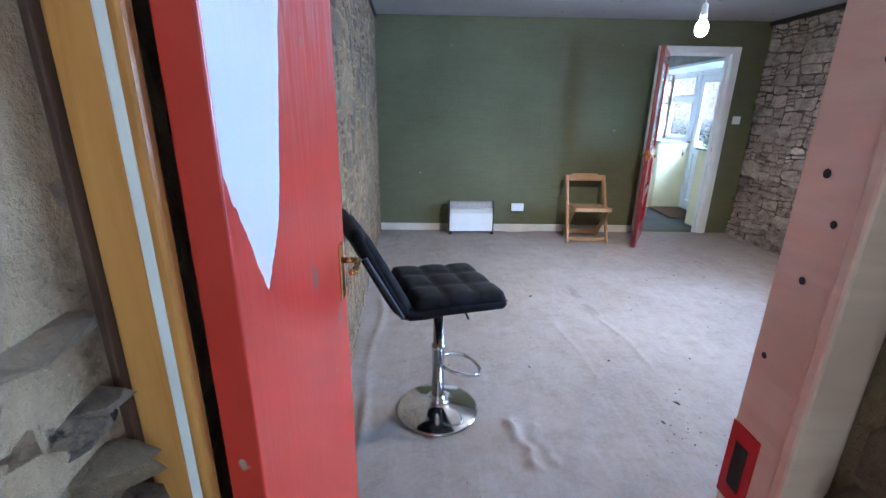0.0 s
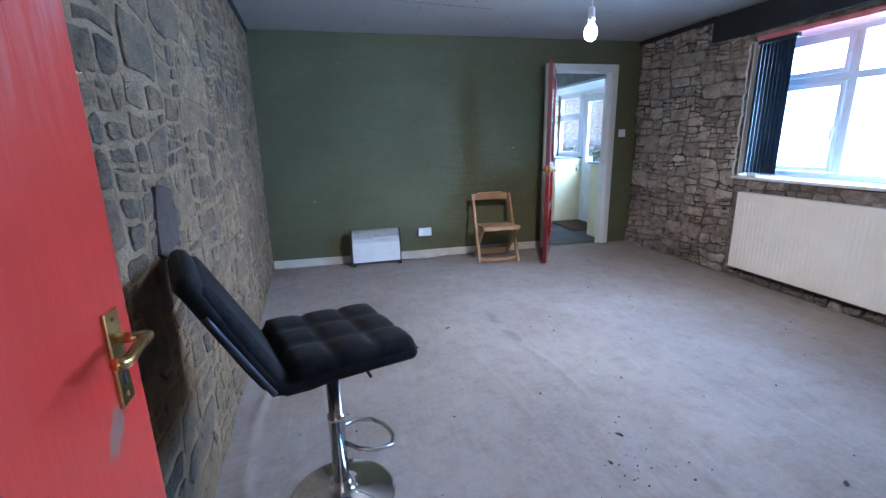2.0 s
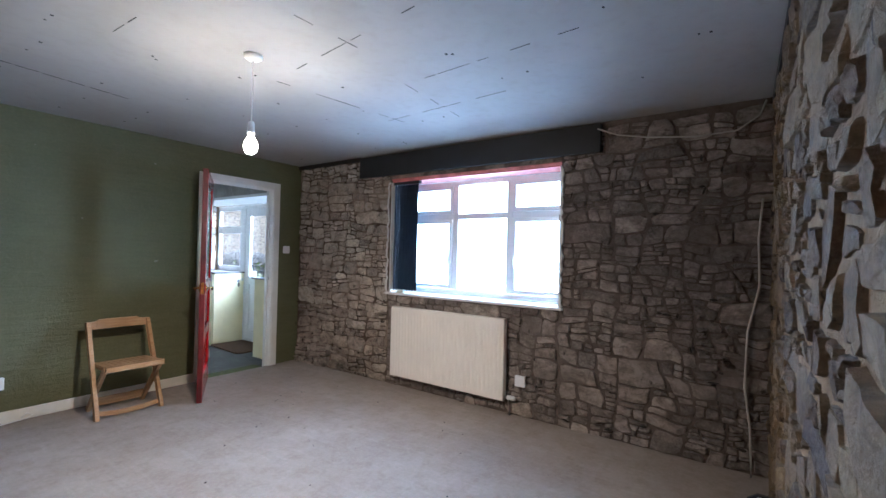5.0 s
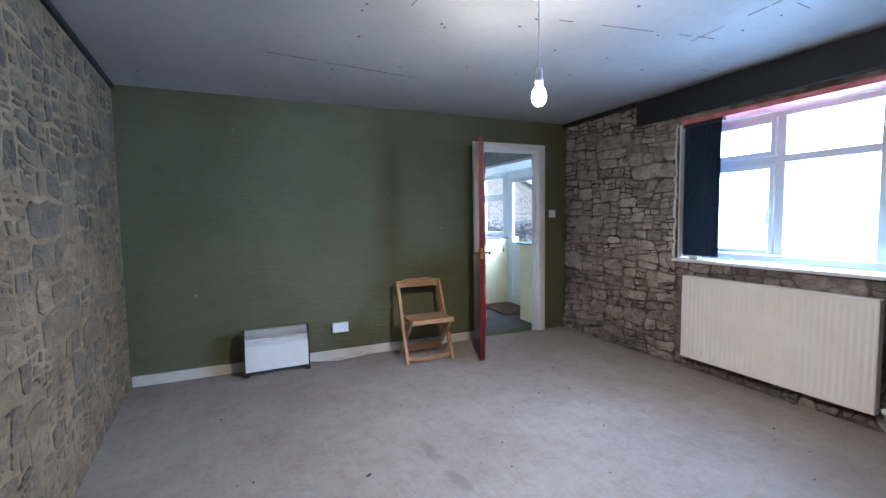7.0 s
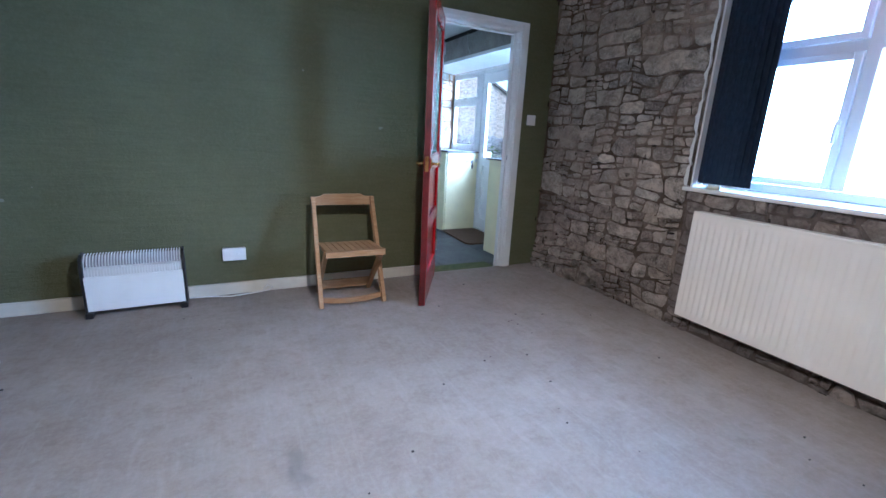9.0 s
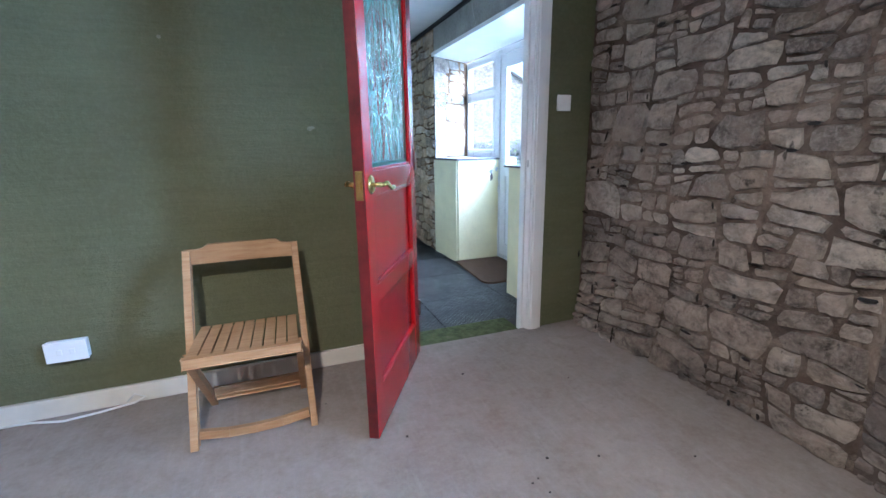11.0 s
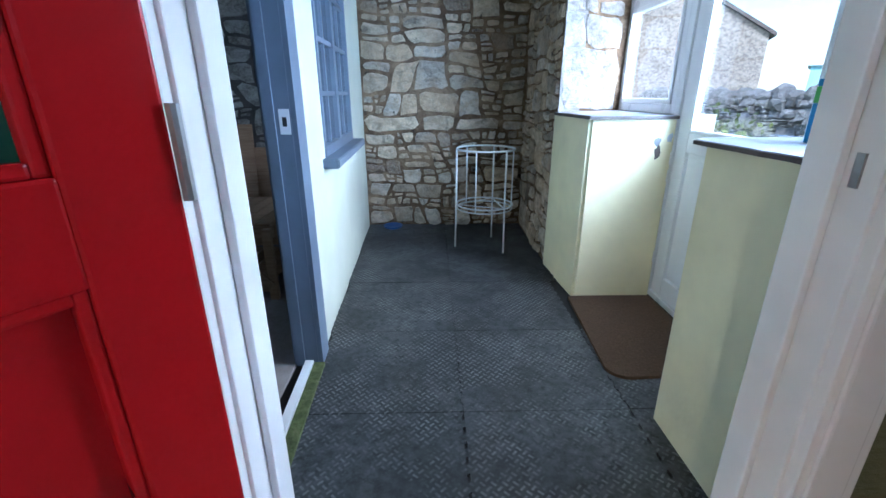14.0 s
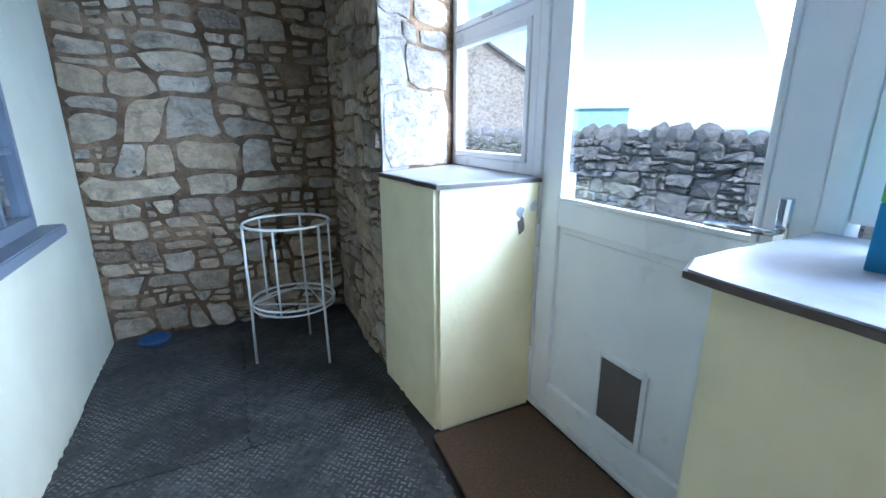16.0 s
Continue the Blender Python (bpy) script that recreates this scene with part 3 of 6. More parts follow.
# ---- large structure ----
CEIL = 2.39


def prism(bm, poly, z0, z1):
    lo_, hi = [bm.verts.new((x, y, z0)) for x, y in poly], [bm.verts.new((x, y, z1)) for x, y in poly]
    n = len(poly)
    bm.faces.new(lo_)
    bm.faces.new(list(reversed(hi)))
    for i in range(n):
        bm.faces.new((lo_[i], hi[i], hi[(i + 1) % n], lo_[(i + 1) % n]))
    return bm


def west_x(y):
    return -0.18 - 0.0638 * (y - 5.42)


def part_x(y):
    return 2.735 - 0.033 * (y - 6.8)


# carpeted floor with folds where it has rucked up
def carpet_height(x, y):
    z = 0.0
    for (ax, ay), (bx, by), h, w in (((1.62, 3.6), (1.80, 2.15), 0.012, 0.016), ((1.33, 3.1), (1.42, 2.1), 0.008, 0.014), ((0.86, 1.98), (0.93, 1.62), 0.028, 0.022),
                                     ((0.95, 1.95), (1.02, 1.65), 0.011, 0.02), ((0.08, 3.6), (0.16, 1.5), 0.02, 0.022), ((1.66, 2.55), (2.0, 1.55), 0.006, 0.03), ((2.3, 1.9), (2.75, 1.55), 0.008, 0.03)):
        dx, dy = bx - ax, by - ay
        L2 = dx * dx + dy * dy
        t = max(0.0, min(1.0, ((x - ax) * dx + (y - ay) * dy) / L2))
        off = 0.05 * noise.noise(Vector((t * 4, ax * 7, 1.5)))
        d = math.hypot(x - ax - t * dx - off, y - ay - t * dy)
        z += h * math.exp(-(d / w) ** 2) * max(0.0, 0.6 + 0.7 * noise.noise(Vector((t * 5, by * 3, 0)))) * min(1.0, 5 * t, 5 - 5 * t)
    return z + 0.0035 * noise.noise(Vector((x * 2.2, y * 2.2, 0.3)))


bm = bmesh.new()
NX, NY = 300, 320
X0, X1, Y0, Y1 = -0.3, 4.3, 0.55, 5.436
grid = [[bm.verts.new((X0 + (X1 - X0) * i / NX, Y0 + (Y1 - Y0) * j / NY, carpet_height(X0 + (X1 - X0) * i / NX, Y0 + (Y1 - Y0) * j / NY))) for i in range(NX + 1)] for j in range(NY + 1)]
for j in range(NY):
    for i in range(NX):
        bm.faces.new((grid[j][i], grid[j][i + 1], grid[j + 1][i + 1], grid[j + 1][i]))
tagged(part("carpet", bm, M_carpet, smooth=True), "dusty beige fitted carpet, rucked into folds", "carpet", kind="structure")
structure("floor", boxes(((-0.9, -1.7, -0.2), (4.9, 5.66, -0.03))), M_mortB, "solid floor slab under the carpet", "floor")

# ceiling with taped joints, open cracks and filled screw heads
bm = boxes(((-0.9, -1.7, CEIL), (4.9, 5.52, CEIL + 0.15)))
marks = []
rng = random.Random(5)


def crack(ax, ay, bx, by, w=0.004):
    n = max(2, int(math.hypot(bx - ax, by - ay) / 0.12))
    for i in range(n):
        if rng.random() < 0.25:
            continue
        s, e = i / n, (i + rng.uniform(0.6, 1.0)) / n
        x0, y0, x1, y1 = ax + (bx - ax) * s, ay + (by - ay) * s, ax + (bx - ax) * e, ay + (by - ay) * e
        f0 = len(bm.faces)
        beam(bm, (x0, y0, CEIL - 0.0005), (x1, y1, CEIL - 0.0005), w * rng.uniform(0.5, 1.3), 0.002, bevel=0)
        bm.faces.ensure_lookup_table()
        marks.extend(range(f0, len(bm.faces)))


for a in ((1.2, 2.55, 2.3, 2.5), (2.15, 1.9, 2.3, 3.0), (1.6, 1.5, 1.55, 3.4), (2.7, 1.5, 2.8, 2.6), (2.8, 2.6, 3.5, 2.65), (2.35, 3.25, 3.4, 3.1), (0.4, 2.2, 1.1, 3.2), (0.9, 4.3, 2.0, 4.45), (3.2, 2.0, 3.3, 3.2)):
    crack(*a)
for _ in range(70):
    x, y = 0.1 + round(rng.uniform(0, 9)) * 0.42 + rng.uniform(-0.03, 0.03), rng.uniform(0.9, 5.2)
    f0 = len(bm.faces)
    r = rng.uniform(0.004, 0.008)
    box(bm, (x - r, y - r, CEIL - 0.002), (x + r, y + r * 0.7, CEIL + 0.001))
    marks.extend(range(f0, len(bm.faces)))
bm.faces.ensure_lookup_table()
for i in marks:
    bm.faces[i].material_index = 1
ce = structure("ceiling", bm, M_ceil, "grey bare plasterboard ceiling with open joints and screw heads", "ceiling")
ce.data.materials.append(M_blacks)

# west wall, bare rubble, a little askew
bm = prism(bmesh.new(), [(west_x(0.3), 0.3), (west_x(5.42), 5.42), (west_x(5.42) - 0.45, 5.42), (west_x(0.3) - 0.45, 0.3)], -0.1, CEIL)
wall_west = structure("wall_west", bm, M_mortW, "bare rubble stone wall with flush brown mortar and soot stains")

# east wall with the window opening
WY0, WY1, WZ0, WZ1 = 2.09, 3.92, 0.93, 2.12
EX = 4.17
bm = boxes(((EX, WY1, -0.1), (4.62, 5.42, CEIL)), ((EX, WY0, WZ1), (4.62, WY1, CEIL)))
wall_east = structure("wall_east", bm, M_mortE, "pale rubble stone wall between window and far corner")
# stretch south of and below the window, in darker stone and mortar tones
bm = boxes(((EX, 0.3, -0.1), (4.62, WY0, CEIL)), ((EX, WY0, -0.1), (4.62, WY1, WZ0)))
wall_dark = structure("wall_east_sooty", bm, M_mortS, "dark rubble stone wall beside and below the window")
tagged(part("window_lintel", boxes(((4.125, 1.78, 2.155), (4.19, 4.35, 2.375)), bevel=0.006), M_black), "wide black painted lintel board over the window", "lintel", kind="structure")
structure("trim_1", boxes(((4.13, 4.352, 2.345), (4.18, 5.415, 2.385))), M_blacks, "thin black strip along the ceiling", "trim")
# solid black strip stands in for the shade in the gap under the ceiling
bm = prism(bmesh.new(), [(west_x(0.8) - 0.02, 0.8), (west_x(0.8) + 0.022, 0.8), (west_x(5.4) + 0.022, 5.4), (west_x(5.4) - 0.02, 5.4)], 2.355, 2.388)
structure("trim_2", bm, M_blacks, "black strip painting the shaded gap where ceiling meets the stone", "trim")
structure("trim_3", boxes(((0.95, 0.69, 2.33), (4.16, 0.74, 2.388))), M_blacks, "dark strip between ceiling and stone", "trim")
pk = structure("window_soffit", boxes(((4.192, WY0 + 0.004, 2.085), (4.39, WY1 - 0.004, 2.118)), ((4.178, WY0 + 0.004, 2.10), (4.191, WY1 - 0.004, 2.15)), bevel=0.004), M_pinkp, "peeling pink painted timber under the lintel", "trim")

# north wall, green plaster, with the doorway
DX0, DX1, DZ = 3.035, 3.775, 2.055
bm = boxes(((-0.7, 5.42, -0.2), (DX0 - 0.03, 5.52, CEIL)), ((DX1 + 0.03, 5.42, -0.2), (4.75, 5.52, CEIL)), ((DX0 - 0.03, 5.42, DZ + 0.03), (DX1 + 0.03, 5.52, CEIL)))
structure("wall_north", bm, M_green, "olive green painted plaster wall, scuffed and chipped")

# south wall, stone, with the first doorway
bm = boxes(((-0.9, -0.1, -0.1), (0.05, 0.72, CEIL)), ((0.955, -0.1, -0.1), (4.9, 0.72, CEIL)), ((0.05, -0.1, 2.06), (0.955, 0.72, CEIL)), ((0.05, 0.668, -0.1), (0.13, 0.72, 2.06)))
wall_south = structure("wall_south", bm, M_mortW, "thick rubble stone wall with a narrow doorway")
# unseen space behind the first doorway, closed
structure("wall_back", boxes(((-0.9, -1.7, -0.1), (2.2, -1.6, CEIL)), ((-0.9, -1.6, -0.1), (-0.8, -0.1, CEIL)), ((2.1, -1.6, -0.1), (2.2, -1.3, CEIL)), ((2.1, -0.4, -0.1), (2.2, -0.1, CEIL)), ((2.1, -1.3, -0.1), (2.2, -0.4, 1.0)), ((2.1, -1.3, 2.1), (2.2, -0.4, CEIL))), M_creamw, "plain pale plaster walls")

# skirting board
bm = boxes(((west_x(5.4) + 0.01, 5.398, 0.002), (2.94, 5.418, 0.088)), bevel=0.004)
structure("baseboard", bm, M_skirt, "worn white painted skirting board", "baseboard")

# doorway to the porch: lining, stops, architraves
fr = tagged(new("door_frame"), "white painted door lining with moulded architraves", "door frame", kind="structure")
part("jamb", boxes(((DX0 - 0.028, 5.415, -0.1), (DX0, 5.526, DZ)), ((DX0, 5.46, -0.1), (DX0 + 0.012, 5.512, DZ)), bevel=0.003), M_white, fr)
part("jamb", boxes(((DX1, 5.415, -0.1), (DX1 + 0.028, 5.526, DZ)), ((DX1 - 0.012, 5.46, -0.1), (DX1, 5.512, DZ)), bevel=0.003), M_white, fr)
part("head", boxes(((DX0 - 0.028, 5.415, DZ), (DX1 + 0.028, 5.526, DZ + 0.028)), ((DX0, 5.46, DZ - 0.012), (DX1, 5.512, DZ)), bevel=0.003), M_white, fr)
for x0, x1 in ((DX0 - 0.092, DX0 - 0.006), (DX1 + 0.006, DX1 + 0.092)):
    part("architrave", boxes(((x0, 5.396, 0.0), (x1, 5.4195, DZ + 0.076)), ((x0 + 0.012, 5.388, 0.0), (x1 - 0.022, 5.397, DZ + 0.06)), bevel=0.004), M_white, fr)
part("architrave", boxes(((DX0 - 0.006, 5.396, DZ + 0.006), (DX1 + 0.006, 5.4195, DZ + 0.076)), ((DX0 - 0.006, 5.388, DZ + 0.03), (DX1 + 0.006, 5.397, DZ + 0.06)), bevel=0.004), M_white, fr)
part("strike_plate", boxes(((DX1 - 0.003, 5.438, 1.0), (DX1 + 0.0005, 5.449, 1.04))), M_steel, fr, "dull steel strike plate")
structure("threshold", boxes(((DX0, 5.438, -0.09), (DX1, 5.695, -0.028)), bevel=0.01), M_moss, "green mossy stone threshold", "threshold")

# first doorway: posts
f2 = tagged(new("door_frame_2"), "stripped and half painted door frame", "door frame", kind="structure")
part("post", boxes(((0.135, 0.655, -0.03), (0.183, 0.70, 2.05)), bevel=0.004), M_varn, f2, "orange varnished post")
part("bead", boxes(((0.1835, 0.650, -0.03), (0.198, 0.666, 2.05)), bevel=0.003), M_white, f2, "white painted bead")
part("bead", boxes(((0.1985, 0.645, -0.03), (0.214, 0.664, 2.05)), bevel=0.006), M_varn, f2, "glossy varnished bead")
part("lining_board", boxes(((0.052, 0.645, -0.03), (0.134, 0.664, 2.05)), bevel=0.003), M_dkwood, f2, "dark stained lining board")
part("post", boxes(((0.908, 0.618, -0.03), (0.953, 0.705, 2.05)), ((0.896, 0.600, -0.03), (0.953, 0.617, 2.05)), bevel=0.004), M_bare, f2, "bare pinkish timber post with nail holes")
part("head", boxes(((0.136, 0.60, 2.0505), (0.953, 0.70, 2.10))), M_bare, f2)
rng = random.Random(11)
for z in (0.95, 1.13, 1.24, 1.31, 1.36, 1.47, 1.53, 1.63):
    y = rng.uniform(0.635, 0.69)
    bm = bmesh.new()
    lathe(bm, [(0.0, -0.001), (rng.uniform(0.003, 0.006), 0.0006), (0.0, 0.0016)], 8, Matrix.Translation((0.9076, y, z)) @ pose(0, 0, 0, 0, -90, 0))
    part("nail_hole", bm, M_blacks, f2)
part("strike_recess", boxes(((0.9055, 0.655, 0.90), (0.9085, 0.704, 1.02))), M_red, f2, "red painted recess with a dark mortice")
part("mortice", boxes(((0.9045, 0.668, 0.925), (0.9056, 0.690, 0.995))), M_blacks, f2)

# ---- porch ----
PF, PC = -0.1, 2.37
structure("floor_porch", boxes(((-0.5, 5.66, -0.3), (4.75, 9.3, PF - 0.012))), M_blacks, "dark solid floor under the rubber matting", "floor")
structure("ceiling_porch", boxes(((-0.5, 5.52, PC), (4.9, 9.3, PC + 0.1))), M_white, "white board ceiling", "ceiling")
wall_pn = structure("wall_porch_north", boxes(((2.62, 9.05, -0.2), (4.9, 9.4, PC))), M_mortP, "rubble stone wall of pale stones in dark brown mortar")
bm = prism(bmesh.new(), [(4.12, 7.96), (4.12, 9.05), (4.9, 9.05), (4.9, 8.98), (4.70, 8.30)], -0.2, PC)
wall_pe = structure("wall_porch_east", bm, M_mortP, "rubble stone wall beside the porch door recess")
structure("wall_porch_lintel", boxes(((4.12, 5.52, 2.10), (4.9, 7.9595, PC))), M_mortR, "stone band over the door recess", "lintel")
bm = prism(bmesh.new(), [(4.10, 5.525), (4.10, 7.985), (4.63, 8.26), (4.63, 5.525)], 2.062, 2.098)
structure("recess_soffit", bm, M_white, "white boarded soffit over the porch door", "ceiling")
structure("trim_4", boxes(((4.095, 5.63, PC - 0.035), (4.119, 9.04, PC - 0.002))), M_blacks, "dark strip under the porch ceiling", "trim")

bm = prism(bmesh.new(), [(4.117, 7.966), (4.121, 7.957), (4.681, 8.297), (4.676, 8.307)], 0.992, 2.061)
structure("reveal_plaster", bm, M_mortR, "pale lime mortar of the window reveal")
# dwarf walls with slate tops, cream plaster
bm = prism(bmesh.new(), [(4.155, 7.425), (4.105, 7.95), (4.10, 7.985), (4.66, 8.27), (4.66, 7.435)], PF - 0.02, 0.968)
es = [e for e in bm.edges if abs(e.verts[0].co.z - e.verts[1].co.z) > 0.5]
bmesh.ops.bevel(bm, geom=es, offset=0.018, segments=3, affect="EDGES")
structure("dwarf_wall_1", bm, M_cream, "low cream plastered wall beside the porch door, paint flaking", "low wall")
bm = prism(bmesh.new(), [(4.15, 5.525), (4.145, 6.34), (4.66, 6.405), (4.66, 5.525)], PF - 0.02, 0.949)
es = [e for e in bm.edges if abs(e.verts[0].co.z - e.verts[1].co.z) > 0.5]
bmesh.ops.bevel(bm, geom=es, offset=0.018, segments=3, affect="EDGES")
structure("dwarf_wall_2", bm, M_cream, "low cream plastered wall topped with slate", "low wall")


def slate_top(name, poly, z0, z1, seed):
    rng = random.Random(seed)
    pts = []
    n = len(poly)
    for i in range(n):
        (ax, ay), (bx, by) = poly[i], poly[(i + 1) % n]
        k = max(1, int(math.hypot(bx - ax, by - ay) / 0.05))
        for s in range(k):
            pts.append((ax + (bx - ax) * s / k + rng.uniform(-0.006, 0.006), ay + (by - ay) * s / k + rng.uniform(-0.006, 0.006)))
    bm = prism(bmesh.new(), pts, z0, z1 - 0.004)
    ob = structure(name, bm, M_slated, "rough slate slab ledge with a ragged dark edge", "ledge")
    c = Vector((sum(p[0] for p in pts) / len(pts), sum(p[1] for p in pts) / len(pts), 0))
    top = prism(bmesh.new(), [(c.x + (x - c.x) * 0.985, c.y + (y - c.y) * 0.985) for x, y in pts], z1 - 0.0035, z1)
    part("painted_top", top, M_slate, ob, "pale worn painted upper face")


slate_top("ledge_1", [(4.145, 7.388), (4.09, 7.95), (4.12, 7.975), (4.645, 8.25), (4.645, 7.42)], 0.970, 0.990, 3)
slate_top("ledge_2", [(4.13, 5.56), (4.122, 6.37), (4.20, 6.415), (4.645, 6.428), (4.645, 5.56)], 0.950, 0.966, 4)

# partition with the far room's doorway and window
PY0, PY1 = 6.045, 6.745
WPY0, WPY1, WPZ0, WPZ1 = 7.28, 8.28, 0.79, 1.90


def slab(bm, y0, y1, z0, z1, a=0.0, b=-0.11):
    """A stretch of the partition between two depths from its porch face."""
    return prism(bm, [(part_x(y0) + a, y0), (part_x(y1) + a, y1), (part_x(y1) + b, y1), (part_x(y0) + b, y0)], z0, z1)


bm = bmesh.new()
for y0, y1, z0, z1 in ((5.52, PY0, -0.2, PC), (PY0, PY1, 1.99, PC), (PY1, WPY0, -0.2, PC), (WPY1, 9.05, -0.2, PC), (WPY0, WPY1, -0.2, WPZ0), (WPY0, WPY1, WPZ1, PC)):
    slab(bm, y0, y1, z0, z1)
structure("wall_partition", bm, M_creamw, "smooth pale cream partition wall between porch and far room")

f3 = tagged(new("door_frame_3"), "blue-grey painted door frame without its door", "door frame", kind="structure")
bm = slab(bmesh.new(), PY0 - 0.03, PY0 + 0.028, PF, 2.03, 0.022, -0.13)
part("post", bm, M_grey, f3)
bm = slab(bmesh.new(), PY1 - 0.028, PY1 + 0.1, PF, 2.03, 0.022, 0.001)
slab(bm, PY1 - 0.028, PY1 - 0.001, PF, 1.99, 0.0, -0.112)
slab(bm, PY1 - 0.04, PY1 - 0.0285, PF, 1.99, -0.06, -0.10)
part("post", bm, M_grey, f3)
part("head", slab(bmesh.new(), PY0 + 0.0285, PY1 - 0.0285, 1.962, 2.03, 0.022, -0.13), M_grey, f3)
bm = slab(bmesh.new(), PY1 - 0.031, PY1 - 0.0275, 0.955, 1.05, -0.045, -0.004)
part("strike_plate", bm, M_upvc, f3, "pale metal strike plate")
part("strike_hole", slab(bmesh.new(), PY1 - 0.0325, PY1 - 0.0305, 0.985, 1.02, -0.033, -0.016), M_blacks, f3)
structure("threshold_2", slab(bmesh.new(), PY0 + 0.03, PY1 - 0.03, -0.115, -0.085, 0.03, -0.02), M_moss, "mossy timber threshold", "threshold")
structure("threshold_3", slab(bmesh.new(), PY0 + 0.03, PY1 - 0.03, -0.11, -0.075, -0.022, -0.06), M_white, "pale metal threshold strip", "threshold")

w2 = tagged(new("window_2"), "blue-grey painted timber window with small panes", "window", kind="structure")


def wslab(y0, y1, z0, z1, a, b):
    return slab(bmesh.new(), y0, y1, z0, z1, a, b)


bm = bmesh.new()
for y0, y1, z0, z1 in ((WPY0, WPY0 + 0.035, WPZ0, WPZ1), (WPY1 - 0.035, WPY1, WPZ0, WPZ1), (WPY0 + 0.036, WPY1 - 0.036, WPZ0, WPZ0 + 0.055), (WPY0 + 0.036, WPY1 - 0.036, WPZ1 - 0.05, WPZ1)):
    slab(bm, y0, y1, z0, z1, 0.008, -0.07)
part("window_frame", bm, M_grey, w2)
mid = (WPY0 + WPY1) / 2
part("mullion", wslab(mid - 0.035, mid + 0.035, WPZ0 + 0.056, WPZ1 - 0.051, 0.004, -0.06), M_grey, w2)
for y in ((WPY0 + 0.035 + mid - 0.035) / 2, (WPY1 - 0.035 + mid + 0.035) / 2):
    part("glazing_bar", wslab(y - 0.013, y + 0.013, WPZ0 + 0.056, WPZ1 - 0.051, -0.006, -0.04), M_grey, w2)
for k in (1, 2, 3):
    z = WPZ0 + 0.055 + k * 0.262 - 0.012
    for a, b in ((WPY0 + 0.036, mid - 0.036), (mid + 0.036, WPY1 - 0.036)):
        part("glazing_bar", wslab(a, b, z, z + 0.024, -0.004, -0.041), M_grey, w2)
pane = part("pane", wslab(WPY0 + 0.03, WPY1 - 0.03, WPZ0 + 0.05, WPZ1 - 0.045, -0.020, -0.024), M_glass, w2)
pane.visible_shadow = False
bm = wslab(WPY0 - 0.07, WPY1 + 0.07, WPZ0 - 0.05, WPZ0 - 0.002, 0.085, -0.05)
bmesh.ops.bevel(bm, geom=list(bm.edges), offset=0.006, segments=2, affect="EDGES")
part("window_sill", bm, M_grey, w2)

# far room behind the partition
structure("floor_far_room", boxes(((-0.5, 5.66, -0.115), (2.63, 9.05, -0.095))), M_carpet, "pale dusty floor covering of the far room", "floor")
wall_fr = structure("wall_far_room", boxes(((-0.5, 8.6, -0.2), (2.615, 8.9, PC))), M_mortB, "grey rubble stone wall of the far room")
structure("wall_far_room_west", boxes(((-0.75, 5.52, -0.2), (-0.5, 6.8, PC)), ((-0.75, 7.8, -0.2), (-0.5, 9.05, PC)), ((-0.75, 6.8, -0.2), (-0.5, 7.8, 1.0)), ((-0.75, 6.8, 2.0), (-0.5, 7.8, PC))), M_mortB, "plain dark wall closing the far room")

# ---- windows and porch door ----
w1 = tagged(new("window_1"), "white plastic window with three lights and top vents", "window", kind="structure")


def xframe(name, x0, x1, y0, y1, z0, z1, w, parent, material=M_upvc, bevel=0.005):
    """A rectangular frame standing across the x axis."""
    return part(name, boxes(((x0, y0, z0), (x1, y0 + w, z1)), ((x0, y1 - w, z0), (x1, y1, z1)), ((x0, y0 + w, z0), (x1, y1 - w, z0 + w)), ((x0, y0 + w, z1 - w), (x1, y1 - w, z1)), bevel=bevel), material, parent)


def xpane(x, y0, y1, z0, z1, parent):
    p = part("pane", boxes(((x, y0, z0), (x + 0.005, y1, z1))), M_glass, parent)
    p.visible_shadow = False
    return p


xframe("window_frame", 4.40, 4.465, WY0 + 0.003, WY1 - 0.003, WZ0 + 0.022, 2.083, 0.045, w1)
for y in (2.66, 3.255):
    part("mullion", boxes(((4.402, y - 0.03, 1.0), (4.463, y + 0.03, 2.04)), bevel=0.005), M_upvc, w1)
for a, b in ((2.137, 2.63), (2.69, 3.225), (3.285, 3.873)):
    part("transom", boxes(((4.403, a, 1.70), (4.462, b, 1.755)), bevel=0.005), M_upvc, w1)
for a, b, s in ((2.137, 2.63, 1), (2.69, 3.225, 0), (3.285, 3.873, 1)):
    for z0, z1 in ((1.0, 1.70), (1.755, 2.04)):
        if s:
            xframe("sash", 4.385, 4.44, a + 0.002, b - 0.002, z0 + 0.002, z1 - 0.002, 0.038, w1)
        xpane(4.425, a + 0.004, b - 0.004, z0 + 0.004, z1 - 0.004, w1)
for y in (2.60, 3.315):
    part("handle", boxes(((4.372, y - 0.012, 1.27), (4.385, y + 0.012, 1.36)), ((4.355, y - 0.008, 1.24), (4.373, y + 0.008, 1.34)), bevel=0.004), M_upvc, w1, "white window handle")
part("window_sill", boxes(((4.135, WY0 - 0.03, WZ0 - 0.012), (4.40, WY1 + 0.03, WZ0 + 0.014)), bevel=0.008), M_white, w1, "white painted sill, edges chipped")
